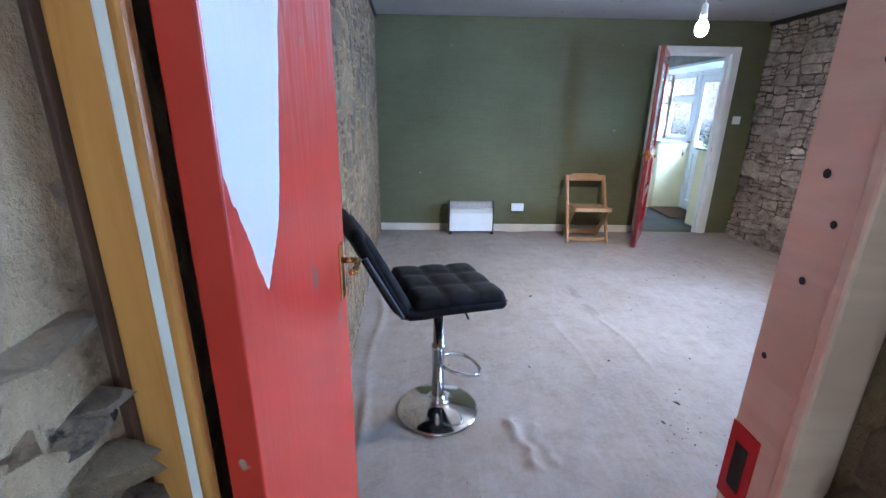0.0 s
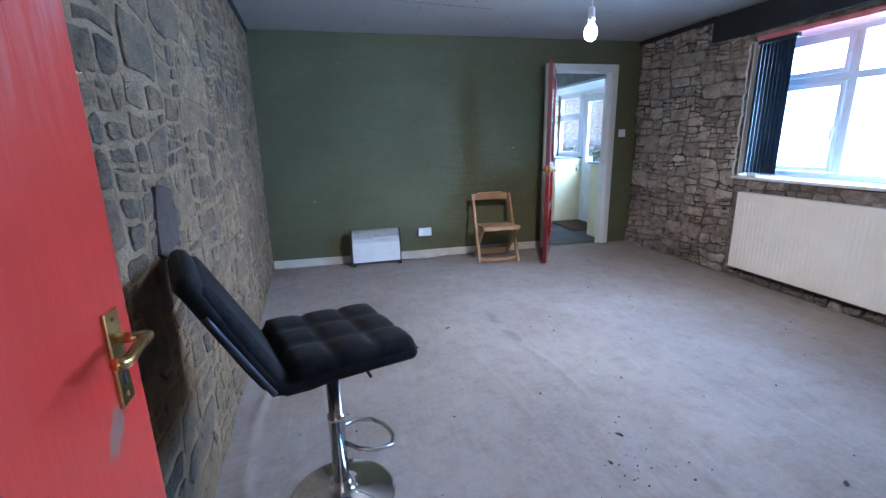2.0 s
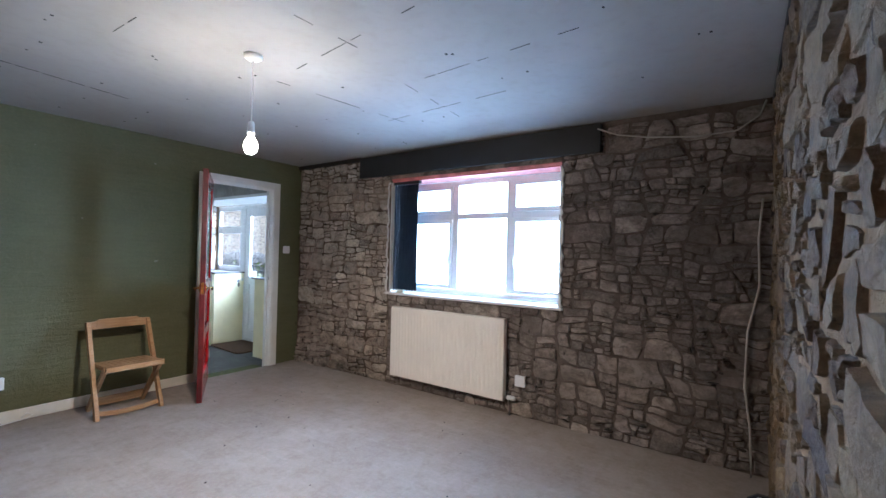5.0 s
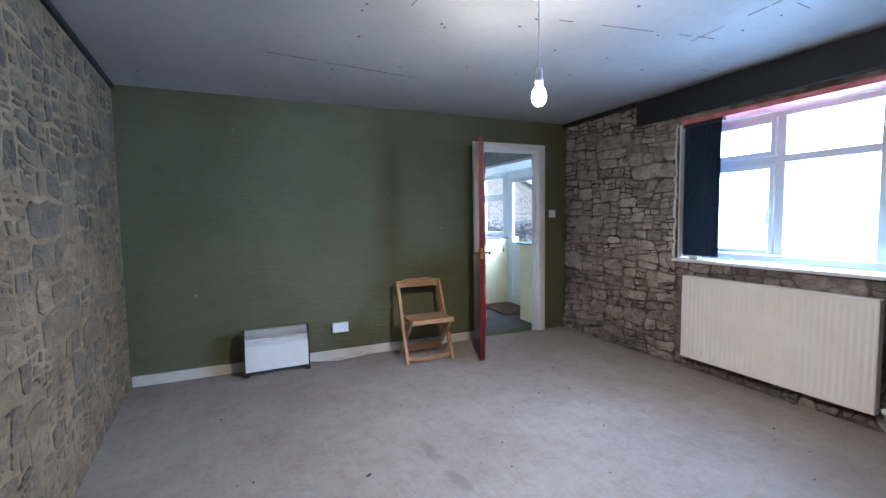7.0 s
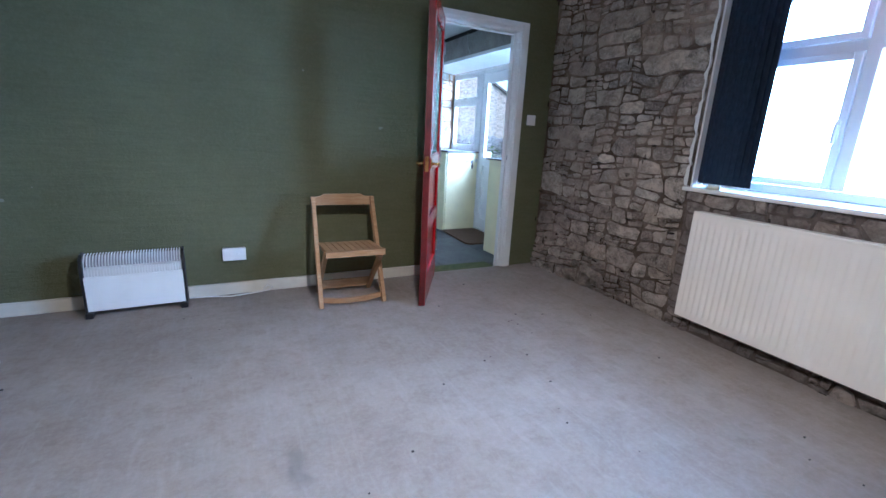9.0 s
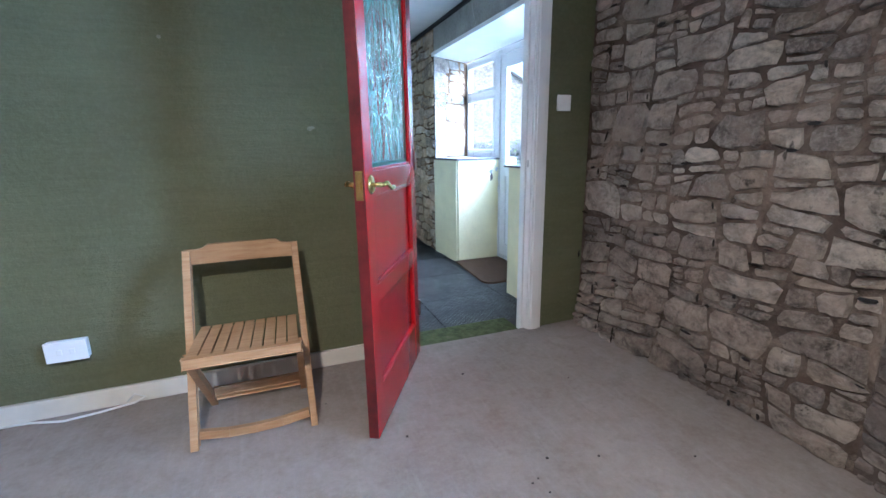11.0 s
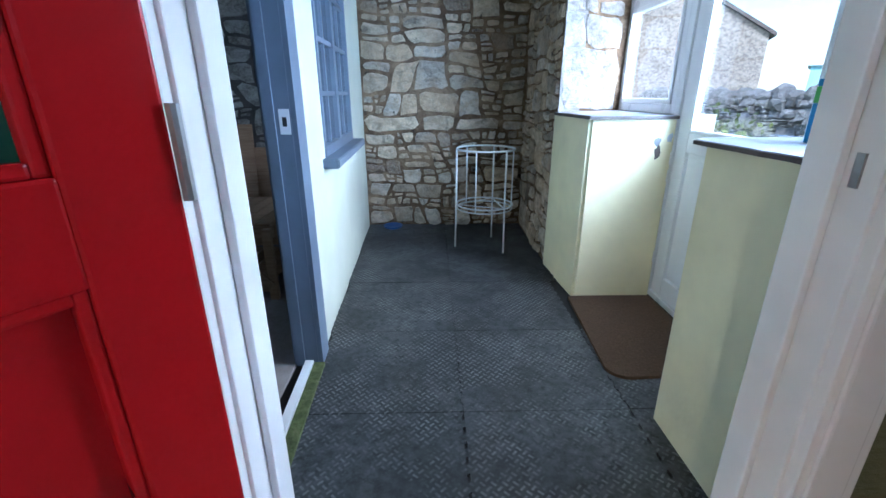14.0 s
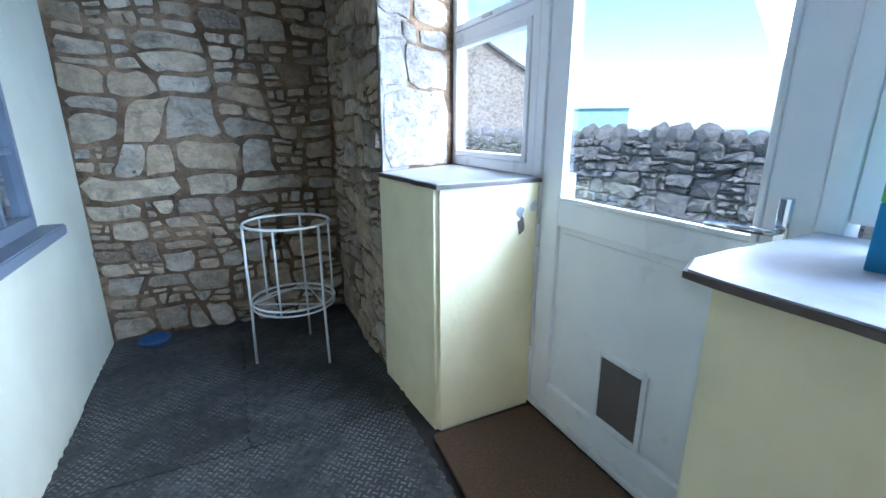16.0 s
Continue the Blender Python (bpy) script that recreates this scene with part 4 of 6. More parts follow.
# rough white plaster edge round the opening
rng = random.Random(17)
for y0, s_ in ((WY1 + 0.002, 1), (WY0 - 0.002, -1)):
    poly = [(y0, WZ0 + 0.02)]
    z = WZ0 + 0.02
    while z < 2.08:
        poly.append((y0 + s_ * rng.uniform(0.006, 0.032), z))
        z += rng.uniform(0.02, 0.05)
    poly.append((y0, 2.085))
    bm = bmesh.new()
    f_ = [bm.verts.new((EX - 0.028, a, c_)) for a, c_ in poly]
    k_ = [bm.verts.new((EX + 0.01, a, c_)) for a, c_ in poly]
    bm.faces.new(f_)
    for i in range(len(poly) - 1):
        bm.faces.new((f_[i], f_[i + 1], k_[i + 1], k_[i]))
    part("plaster_edge", bm, M_white, w1, "ragged white plaster edge")
# plastered jambs of the opening
for a, b in ((WY0 - 0.0, WY0 + 0.012), (WY1 - 0.012, WY1)):
    part("jamb", boxes(((4.172, a, WZ0 + 0.015), (4.40, b, 2.084))), M_white, w1)

pd = tagged(new("door_1"), "white plastic half-glazed porch door with a cat flap", "door", kind="structure")
DY0, DY1 = 6.435, 7.43
part("door_frame", boxes(((4.645, DY1, PF), (4.715, DY1 + 0.055, 2.06)), ((4.645, DY0 - 0.055, PF), (4.715, DY0, 2.06)), ((4.645, DY0, 2.005), (4.715, DY1, 2.06)), ((4.645, DY0, PF), (4.715, DY1, PF + 0.035)), bevel=0.005), M_upvc, pd)
lf = part("leaf", boxes(((4.655, DY0 + 0.004, PF + 0.04), (4.70, DY0 + 0.115, 2.0)), ((4.655, DY1 - 0.115, PF + 0.04), (4.70, DY1 - 0.004, 2.0)), ((4.655, DY0 + 0.115, PF + 0.04), (4.70, DY1 - 0.115, PF + 0.16)),
                        ((4.655, DY0 + 0.115, 0.80), (4.70, DY1 - 0.115, 0.905)), ((4.655, DY0 + 0.115, 1.89), (4.70, DY1 - 0.115, 2.0)), bevel=0.006), M_upvc, pd)
part("panel", boxes(((4.672, DY0 + 0.118, PF + 0.163), (4.69, DY1 - 0.118, 0.797)), ((4.666, DY0 + 0.14, PF + 0.185), (4.672, DY1 - 0.14, 0.775)), bevel=0.003), M_upvc, lf)
xframe("glazing_bead", 4.650, 4.672, DY0 + 0.1155, DY1 - 0.1155, 0.9055, 1.8895, 0.018, lf)
xpane(4.678, DY0 + 0.118, DY1 - 0.118, 0.908, 1.887, lf)
xframe("flap_frame", 4.655, 4.670, 6.804, 7.034, 0.07, 0.375, 0.022, lf, M_upvc, 0.003)
part("cat_flap", boxes(((4.658, 6.828, 0.094), (4.665, 7.010, 0.351)), ((4.652, 6.909, 0.335), (4.659, 6.929, 0.35)), bevel=0.002), M_brownflap, lf, "smoked brown plastic cat flap")
bm = boxes(((4.643, 6.485, 0.82), (4.655, 6.515, 1.03)), bevel=0.004)
tube(bm, [(4.644, 6.50, 0.95), (4.605, 6.50, 0.95), (4.598, 6.515, 0.95), (4.598, 6.655, 0.945)], 0.009, 10)
part("lever_handle", bm, M_chrome, lf, "polished steel lever handle", True)
for z in (0.12, 0.62, 0.72):
    part("hinge", boxes(((4.636, DY1 - 0.012, z), (4.655, DY1 + 0.012, z + 0.07)), bevel=0.003), M_upvc, pd)


def sidelight(name, y0, y1):
    w = tagged(new(name), "white plastic side window beside the porch door", "window", kind="structure")
    xframe("window_frame", 4.647, 4.713, y0, y1, 0.992, 2.058, 0.05, w)
    part("transom", boxes(((4.649, y0 + 0.051, 1.635), (4.711, y1 - 0.051, 1.69)), bevel=0.004), M_upvc, w)
    for z0, z1 in ((1.042, 1.635), (1.69, 2.008)):
        xframe("sash", 4.640, 4.69, y0 + 0.052, y1 - 0.052, z0 + 0.002, z1 - 0.002, 0.03, w)
        xpane(4.675, y0 + 0.06, y1 - 0.06, z0 + 0.01, z1 - 0.01, w)
    part("catch", boxes(((4.628, (y0 + y1) / 2 - 0.04, 1.70), (4.64, (y0 + y1) / 2 + 0.04, 1.715)), bevel=0.003), M_steel, w)


sidelight("window_3", DY1 + 0.058, 8.285)
sidelight("window_4", 5.56, DY0 - 0.058)
structure("wall_porch_corner", boxes(((4.72, 5.40, -0.2), (4.9, DY0 - 0.06, 0.99)), ((4.72, DY1 + 0.06, -0.2), (4.9, 8.28, 0.99))), M_mortR, "outer stone below the side windows", "wall")

# ---- things in the room ----


def lever(bm, x, y, z, side, towards):
    """Lever handle: rose stub and a curved lever on a door face at local y."""
    tube(bm, [(x, y, z), (x, y + side * 0.045, z)], 0.009, 10)
    tube(bm, [(x, y + side * 0.047, z), (x + towards * 0.03, y + side * 0.052, z + 0.003), (x + towards * 0.07, y + side * 0.05, z - 0.012), (x + towards * 0.10, y + side * 0.047, z - 0.022), (x + towards * 0.122, y + side * 0.05, z - 0.018)], 0.0085, 10)


def panelled_door():
    """Half-glazed red door, hung open into the room."""
    W, H, T = 0.748, 2.03, 0.042
    d = thing("door_2", pose(3.056, 5.352, 0.012, 0, 0, math.degrees(math.atan2(-0.66, -0.385))), "glossy red half-glazed wooden door standing open", "door")
    S = 0.088
    rails = ((0.0, 0.20), (0.535, 0.61), (0.945, 1.035), (1.93, H))
    part("stile", boxes(((0, -T, 0), (S, 0, H)), bevel=0.004), M_red, d)
    part("stile", boxes(((W - S, -T, 0), (W, 0, H)), bevel=0.004), M_red, d)
    for a, b in rails:
        part("rail", boxes(((S - 0.001, -T + 0.001, a), (W - S + 0.001, -0.001, b)), bevel=0.003), M_red, d)
    for a, b in ((0.20, 0.535), (0.61, 0.945)):
        part("panel", boxes(((S - 0.005, -T + 0.015, a - 0.005), (W - S + 0.005, -0.018, b + 0.005))), M_red, d)
        for y0, y1 in ((-0.0178, -0.003), (-T + 0.003, -T + 0.0145)):
            part("moulding", boxes(((S, y0, a), (S + 0.011, y1, b)), ((W - S - 0.011, y0, a), (W - S, y1, b)), ((S + 0.011, y0, a), (W - S - 0.011, y1, a + 0.011)), ((S + 0.011, y0, b - 0.011), (W - S - 0.011, y1, b)), bevel=0.003), M_red, d)
    part("obscure_pane", boxes(((S - 0.004, -0.0235, 1.031), (W - S + 0.004, -0.0185, 1.934))), M_obscure, d, "pale green rippled obscure glass").visible_shadow = False
    for y0, y1 in ((-0.0180, -0.004), (-T + 0.004, -0.024)):
        part("glazing_bead", boxes(((S, y0, 1.035), (S + 0.012, y1, 1.93)), ((W - S - 0.012, y0, 1.035), (W - S, y1, 1.93)), ((S + 0.012, y0, 1.035), (W - S - 0.012, y1, 1.047)), ((S + 0.012, y0, 1.918), (W - S - 0.012, y1, 1.93)), bevel=0.003), M_red, d)
    part("glazing_edge", boxes(((S + 0.012, -0.0182, 1.047), (S + 0.024, -0.0165, 1.918)), ((W - S - 0.022, -0.0182, 1.047), (W - S - 0.012, -0.0165, 1.918)), ((S + 0.024, -0.0182, 1.047), (W - S - 0.022, -0.0165, 1.061))), M_greenbead, d, "emerald green paint along the glass edge")
    # thin strip carries the edge's shade as a darker red
    part("leading_edge", boxes(((W - 0.0005, -T + 0.0015, 0.003), (W + 0.0012, -0.0015, H - 0.003)), bevel=0.0004), M_edge, d, "worn red leading edge with chips, its red darkened for shade")
    x, z = W - 0.055, 0.99
    for side, y in ((1, 0.0), (-1, -T)):
        bm = bmesh.new()
        lathe(bm, [(0, 0), (0.034, 0), (0.034, 0.004), (0.028, 0.009), (0.014, 0.012), (0, 0.012)], 20, Matrix.Translation((x, y, z)) @ pose(0, 0, 0, -90 * side, 0, 0))
        lever(bm, x, y, z, side, -1)
        part("lever_handle", bm, M_brass, d, "tarnished brass lever handle", True)
    part("latch", boxes(((W - 0.001, -0.034, z - 0.05), (W + 0.002, -0.008, z + 0.05)), ((W + 0.001, -0.028, z - 0.012), (W + 0.011, -0.014, z + 0.012)), bevel=0.001), M_brass, d, "worn brass latch plate")
    for hz in (0.22, 1.0, 1.78):
        bm = tube(bmesh.new(), [(-0.004, 0.004, hz), (-0.004, 0.004, hz + 0.085)], 0.006, 8)
        part("hinge", bm, M_steel, d)


panelled_door()


def flush_door():
    """Flat red door folded back against the stone, white primer brushed over it."""
    W, H, T = 0.672, 1.98, 0.044
    d = thing("door_3", pose(0.2675, 0.671, 0.014, 0, 0, 91.9), "flat red painted door standing open, part covered in white primer", "door")
    part("leaf", boxes(((0, 0, 0), (W, T, H)), bevel=0.003), M_reds, d)
    bm = boxes(((W - 0.085, -0.006, 0.925), (W - 0.045, 0.0005, 1.075)), bevel=0.002)
    part("back_plate", bm, M_brass, d, "brass handle plate with keyhole")
    bm = bmesh.new()
    tube(bm, [(W - 0.065, -0.004, 1.03), (W - 0.065, -0.045, 1.03)], 0.008, 10)
    tube(bm, [(W - 0.065, -0.047, 1.03), (W - 0.095, -0.05, 1.034), (W - 0.145, -0.048, 1.026), (W - 0.168, -0.046, 1.036)], 0.008, 10)
    part("lever_handle", bm, M_brass, d, "", True)
    part("keyhole", boxes(((W - 0.068, -0.0075, 0.955), (W - 0.062, -0.0058, 0.98))), M_black, d)
    for z in (0.94, 1.06):
        part("screw", lathe(bmesh.new(), [(0, 0), (0.004, 0), (0.003, 0.0015), (0, 0.002)], 10, Matrix.Translation((W - 0.065, -0.006, z)) @ pose(0, 0, 0, 90, 0, 0)), M_brass, d)
    for z in (0.25, 1.72):
        part("hinge", tube(bmesh.new(), [(-0.006, 0.006, z), (-0.006, 0.006, z + 0.08)], 0.006, 8), M_steel, d)


flush_door()


def cushion(bm, w, d, h, nu, nv, bend=0.0, puff=0.016):
    """A quilted pad: w along x, d along y, h thick, with buttoned squares on its upper side."""
    NU, NV = nu * 8, nv * 8
    top, bot = [], []
    for j in range(NV + 1):
        rt, rb = [], []
        for i in range(NU + 1):
            u, v = i / NU, j / NV
            # rounded plan
            x, y = (u - 0.5) * w, (v - 0.5) * d
            q = abs(math.sin(math.pi * nu * u)) ** 0.45 * abs(math.sin(math.pi * nv * v)) ** 0.45
            e = min(1.0, min(u, 1 - u) * w / 0.03, min(v, 1 - v) * d / 0.03)
            edge = math.sqrt(max(0.0, 1 - (1 - e) ** 2))
            zt = (h * 0.5) * edge + puff * q
            zb = -(h * 0.5) * edge
            k = bend * (2 * u - 1) ** 2
            rt.append(bm.verts.new((x, y, zt + k)))
            rb.append(bm.verts.new((x, y, zb + k)))
        top.append(rt)
        bot.append(rb)
    for j in range(NV):
        for i in range(NU):
            bm.faces.new((top[j][i], top[j][i + 1], top[j + 1][i + 1], top[j + 1][i]))
            bm.faces.new((bot[j][i], bot[j + 1][i], bot[j + 1][i + 1], bot[j][i + 1]))
    bmesh.ops.remove_doubles(bm, verts=bm.verts, dist=0.0005)
    return bm


def strap(bm, line, width, thick):
    """A rounded slab along a bent line in the xz plane, width across y."""
    rings = []
    n = len(line)
    for i, (x, z) in enumerate(line):
        (ax, az), (bx, bz) = line[max(0, i - 1)], line[min(n - 1, i + 1)]
        d = math.hypot(bx - ax, bz - az)
        nx, nz = -(bz - az) / d, (bx - ax) / d
        e = 0.55 if i in (0, n - 1) else 1.0
        ring = []
        for k in range(20):
            a = k * math.tau / 20
            c, q = math.cos(a), math.sin(a)
            yy = (abs(c) ** 0.28) * (1 if c > 0 else -1) * width / 2 * (0.97 if e < 1 else 1.0)
            hh = (abs(q) ** 0.6) * (1 if q > 0 else -1) * thick / 2 * e
            ring.append(bm.verts.new((x + nx * hh, yy, z + nz * hh)))
        rings.append(ring)
    for a, b in zip(rings, rings[1:]):
        for k in range(20):
            bm.faces.new((a[k], a[(k + 1) % 20], b[(k + 1) % 20], b[k]))
    bm.faces.new(rings[0])
    bm.faces.new(list(reversed(rings[-1])))
    return bm


def bar_stool():
    s = thing("bar_stool", pose(0.513, 2.03, 0.003, 0, 0, 20), "black velvet quilted bar stool on a chrome pedestal", "stool")
    part("base", lathe(bmesh.new(), [(0, 0), (0.20, 0), (0.2, 0.006), (0.19, 0.011), (0.12, 0.024), (0.06, 0.042), (0.036, 0.06), (0.034, 0.085), (0, 0.085)], 48), M_chrome, s, "round chrome trumpet base", True)
    part("column", lathe(bmesh.new(), [(0, 0.08), (0.029, 0.08), (0.029, 0.34), (0.0315, 0.342), (0.0315, 0.36), (0.024, 0.362), (0.024, 0.60), (0, 0.60)], 28), M_chrome, s, "", True)
    pts = [(0.02, -0.03, 0.40), (0.06, -0.085, 0.385), (0.13, -0.11, 0.36), (0.20, -0.10, 0.335), (0.235, -0.05, 0.325), (0.24, 0.0, 0.323), (0.235, 0.05, 0.325), (0.20, 0.10, 0.335), (0.13, 0.11, 0.36), (0.06, 0.085, 0.385), (0.02, 0.03, 0.40)]
    pts = [(x * 0.86, y * 0.95, 0.255 - (x * 0.2)) for x, y, z in pts]
    part("footrest", tube(bmesh.new(), pts, 0.009, 12), M_chrome, s, "", True)
    part("lift_lever", tube(bmesh.new(), [(0.02, -0.03, 0.61), (0.08, -0.09, 0.585), (0.10, -0.115, 0.53)], 0.006, 8), M_bplast, s, "", True)
    part("mount_plate", boxes(((-0.09, -0.09, 0.595), (0.09, 0.09, 0.615)), bevel=0.004), M_bplast, s)
    bm = cushion(bmesh.new(), 0.42, 0.42, 0.07, 3, 3)
    for v in bm.verts:
        v.co += Vector((0.03, 0, 0.65 - 0.06 * v.co.x))
    part("seat", bm, M_velvet, s, "quilted black velvet seat", True)
    line = [(0.235, 0.622), (0.22, 0.623), (0.1, 0.628), (-0.05, 0.633), (-0.13, 0.628), (-0.19, 0.632), (-0.235, 0.665), (-0.265, 0.72), (-0.305, 0.80), (-0.345, 0.88), (-0.385, 0.96), (-0.40, 0.985), (-0.405, 0.995)]
    part("shell", strap(bmesh.new(), line, 0.425, 0.062), M_velvet, s, "upholstered shell joining seat and back", True)
    tilt = pose(-0.205, 0, 0.645, 0, -118, 0)
    bm = cushion(bmesh.new(), 0.40, 0.42, 0.062, 3, 3, 0.0, 0.010)
    for v in bm.verts:
        v.co = tilt @ (v.co + Vector((0.17, 0, 0.0)))
    part("backrest", bm, M_velvet, s, "quilted black velvet back leaning away", True)
    for side in (-1, 1):
        rows = [tilt @ Vector((0.30 * i / 14, side * 0.211, 0.026)) for i in range(15)]
        part("piping", tube(bmesh.new(), rows, 0.009, 8), M_leather, s, "shiny leatherette side trim", True)


bar_stool()


def folding_chair():
    """Slatted beech folding chair."""
    c = thing("folding_chair", pose(2.228, 4.925, 0.0, 0, 0, -1), "pale beech folding chair with a slatted seat", "chair")
    # local: x across, y back, z up; uprights lean back
    for s in (-1, 1):
        bm = bmesh.new()
        beam(bm, (s * 0.222, 0.0, 0.0), (s * 0.212, 0.315, 0.715), 0.022, 0.042, (0, -1, 0.4))
        part("upright", bm, M_pine, c)
        bm = bmesh.new()
        beam(bm, (s * 0.192, 0.33, 0.0), (s * 0.192, -0.045, 0.40), 0.02, 0.036, (0, 1, 0.9))
        part("leg", bm, M_pine, c)
        bm = bmesh.new()
        beam(bm, (s * 0.165, -0.07, 0.392), (s * 0.165, 0.26, 0.372), 0.02, 0.03)
        part("seat_rail", bm, M_pine, c)
    # shaped top rail, higher in the middle
    bm = bmesh.new()
    n = 20
    front, back = [], []
    for k in range(2):
        lo_r, hi_r = [], []
        for i in range(n + 1):
            u = i / n * 2 - 1
            up = 0.028 if abs(u) < 0.6 else 0.028 - 0.018 * min(1.0, (abs(u) - 0.6) / 0.12)
            y = 0.302 + 0.012 * (1 - u * u) + k * 0.02
            lo_r.append(bm.verts.new((u * 0.226, y, 0.662)))
            hi_r.append(bm.verts.new((u * 0.226, y + 0.012, 0.712 + up)))
        front.append(lo_r)
        back.append(hi_r)
    for i in range(n):
        bm.faces.new((front[0][i], front[0][i + 1], back[0][i + 1], back[0][i]))
        bm.faces.new((front[1][i], back[1][i], back[1][i + 1], front[1][i + 1]))
        bm.faces.new((back[0][i], back[0][i + 1], back[1][i + 1], back[1][i]))
        bm.faces.new((front[0][i], front[1][i], front[1][i + 1], front[0][i + 1]))
    for i in (0, n):
        bm.faces.new((front[0][i], back[0][i], back[1][i], front[1][i]))
    part("top_rail", bm, M_pine, c)
    part("seat_front", beam(bmesh.new(), (-0.20, -0.082, 0.40), (0.20, -0.082, 0.40), 0.02, 0.038), M_pine, c)
    for i in range(9):
        x = -0.172 + i * 0.043
        part("slat", beam(bmesh.new(), (x, -0.071, 0.412), (x, 0.265, 0.392), 0.031, 0.012), M_pine, c)
    bm = bmesh.new()
    pts = [(-0.205, 0.02, 0.05), (-0.10, 0.02, 0.034), (0.0, 0.02, 0.03), (0.10, 0.02, 0.034), (0.205, 0.02, 0.05)]
    for a, b in zip(pts, pts[1:]):
        beam(bm, a, b, 0.018, 0.034, bevel=0.002)
    part("stretcher", bm, M_pine, c)
    part("rear_stretcher", beam(bmesh.new(), (-0.18, 0.30, 0.05), (0.18, 0.30, 0.05), 0.018, 0.034), M_pine, c)
    part("rear_slat", beam(bmesh.new(), (-0.18, 0.275, 0.085), (0.18, 0.275, 0.085), 0.012, 0.04), M_pine, c)


folding_chair()


def convector(m, label):
    """Free-standing convector heater: enamel front, louvred top, black ends and feet."""
    h = thing("convector_heater", m, label, "heater")
    W, D, H = 0.54, 0.11, 0.385
    part("front_panel", boxes(((-W / 2 + 0.012, 0.0, 0.035), (W / 2 - 0.012, 0.012, 0.255)), bevel=0.004), M_heat, h)
    part("body", boxes(((-W / 2 + 0.014, 0.02, 0.04), (W / 2 - 0.014, D, 0.30)), bevel=0.006), M_heat, h)
    n = 34
    for i in range(n):
        x = -W / 2 + 0.022 + i * (W - 0.044) / (n - 1)
        bm = tube(bmesh.new(), [(x, 0.008, 0.25), (x, 0.012, 0.30), (x, 0.028, 0.35), (x, 0.06, 0.378), (x, 0.10, 0.38)], 0.0035, 5)
        part("grille_bar", bm, M_heat, h)
    part("grille_back", boxes(((-W / 2 + 0.02, 0.07, 0.30), (W / 2 - 0.02, 0.075, 0.372))), M_steel, h)
    for s in (-1, 1):
        x = s * (W / 2 - 0.006)
        bm = bmesh.new()
        prof = [(0.004, 0.03), (0.004, 0.30), (0.02, 0.36), (0.055, 0.386), (D + 0.004, 0.386), (D + 0.004, 0.03)]
        a = [bm.verts.new((x - 0.008, y, z)) for y, z in prof]
        b = [bm.verts.new((x + 0.008, y, z)) for y, z in prof]
        bm.faces.new(a)
        bm.faces.new(list(reversed(b)))
        for i in range(len(prof)):
            k = (i + 1) % len(prof)
            bm.faces.new((a[i], b[i], b[k], a[k]))
        part("end_cap", bm, M_bplast, h)
        part("foot", boxes(((s * (W / 2 - 0.02) - 0.02, -0.03, 0.0), (s * (W / 2 - 0.02) + 0.02, D + 0.04, 0.034)), bevel=0.006), M_bplast, h)
    return h


convector(pose(0.925, 5.245, 0.003, 0, 0, 2), "white enamel convector heater with black ends by the green wall")
convector(pose(2.74, 0.878, 0.003, 0, 0, 178), "white convector heater with a louvred top near the stone wall")

# flex of the heater lying on the carpet
bm = tube(bmesh.new(), [(1.20, 5.36, 0.02), (1.32, 5.37, 0.012), (1.45, 5.33, 0.012), (1.58, 5.35, 0.012), (1.70, 5.375, 0.014), (1.74, 5.385, 0.03), (1.70, 5.388, 0.05), (1.67, 5.385, 0.02)], 0.005, 7)
tagged(part("heater_cable", bm, M_white, None, "", True), "white flex from the heater to the socket", "cable")


def wall_box(name, m, w, hh, d, label, category, rocker=2):
    b = thing(name, m, label, category)
    part("casing", boxes(((-w / 2, -d, -hh / 2), (w / 2, -0.003, hh / 2)), bevel=0.006), M_upvc, b)
    part("face_plate", boxes(((-w / 2 - 0.002, -d - 0.008, -hh / 2 - 0.002), (w / 2 + 0.002, -d, hh / 2 + 0.002)), bevel=0.003), M_upvc, b)
    for i in range(rocker):
        x = (i - (rocker - 1) / 2) * 0.045
        part("rocker", boxes(((x - 0.009, -d - 0.011, -0.012), (x + 0.009, -d - 0.007, 0.012)), bevel=0.002), M_upvc, b)


wall_box("wall_socket", pose(1.495, 5.42, 0.305), 0.146, 0.086, 0.035, "white surface-mounted double socket on the green wall", "socket", 2)
wall_box("light_switch", pose(3.975, 5.42, 1.355), 0.084, 0.084, 0.012, "white square light switch beside the door", "light switch", 1)


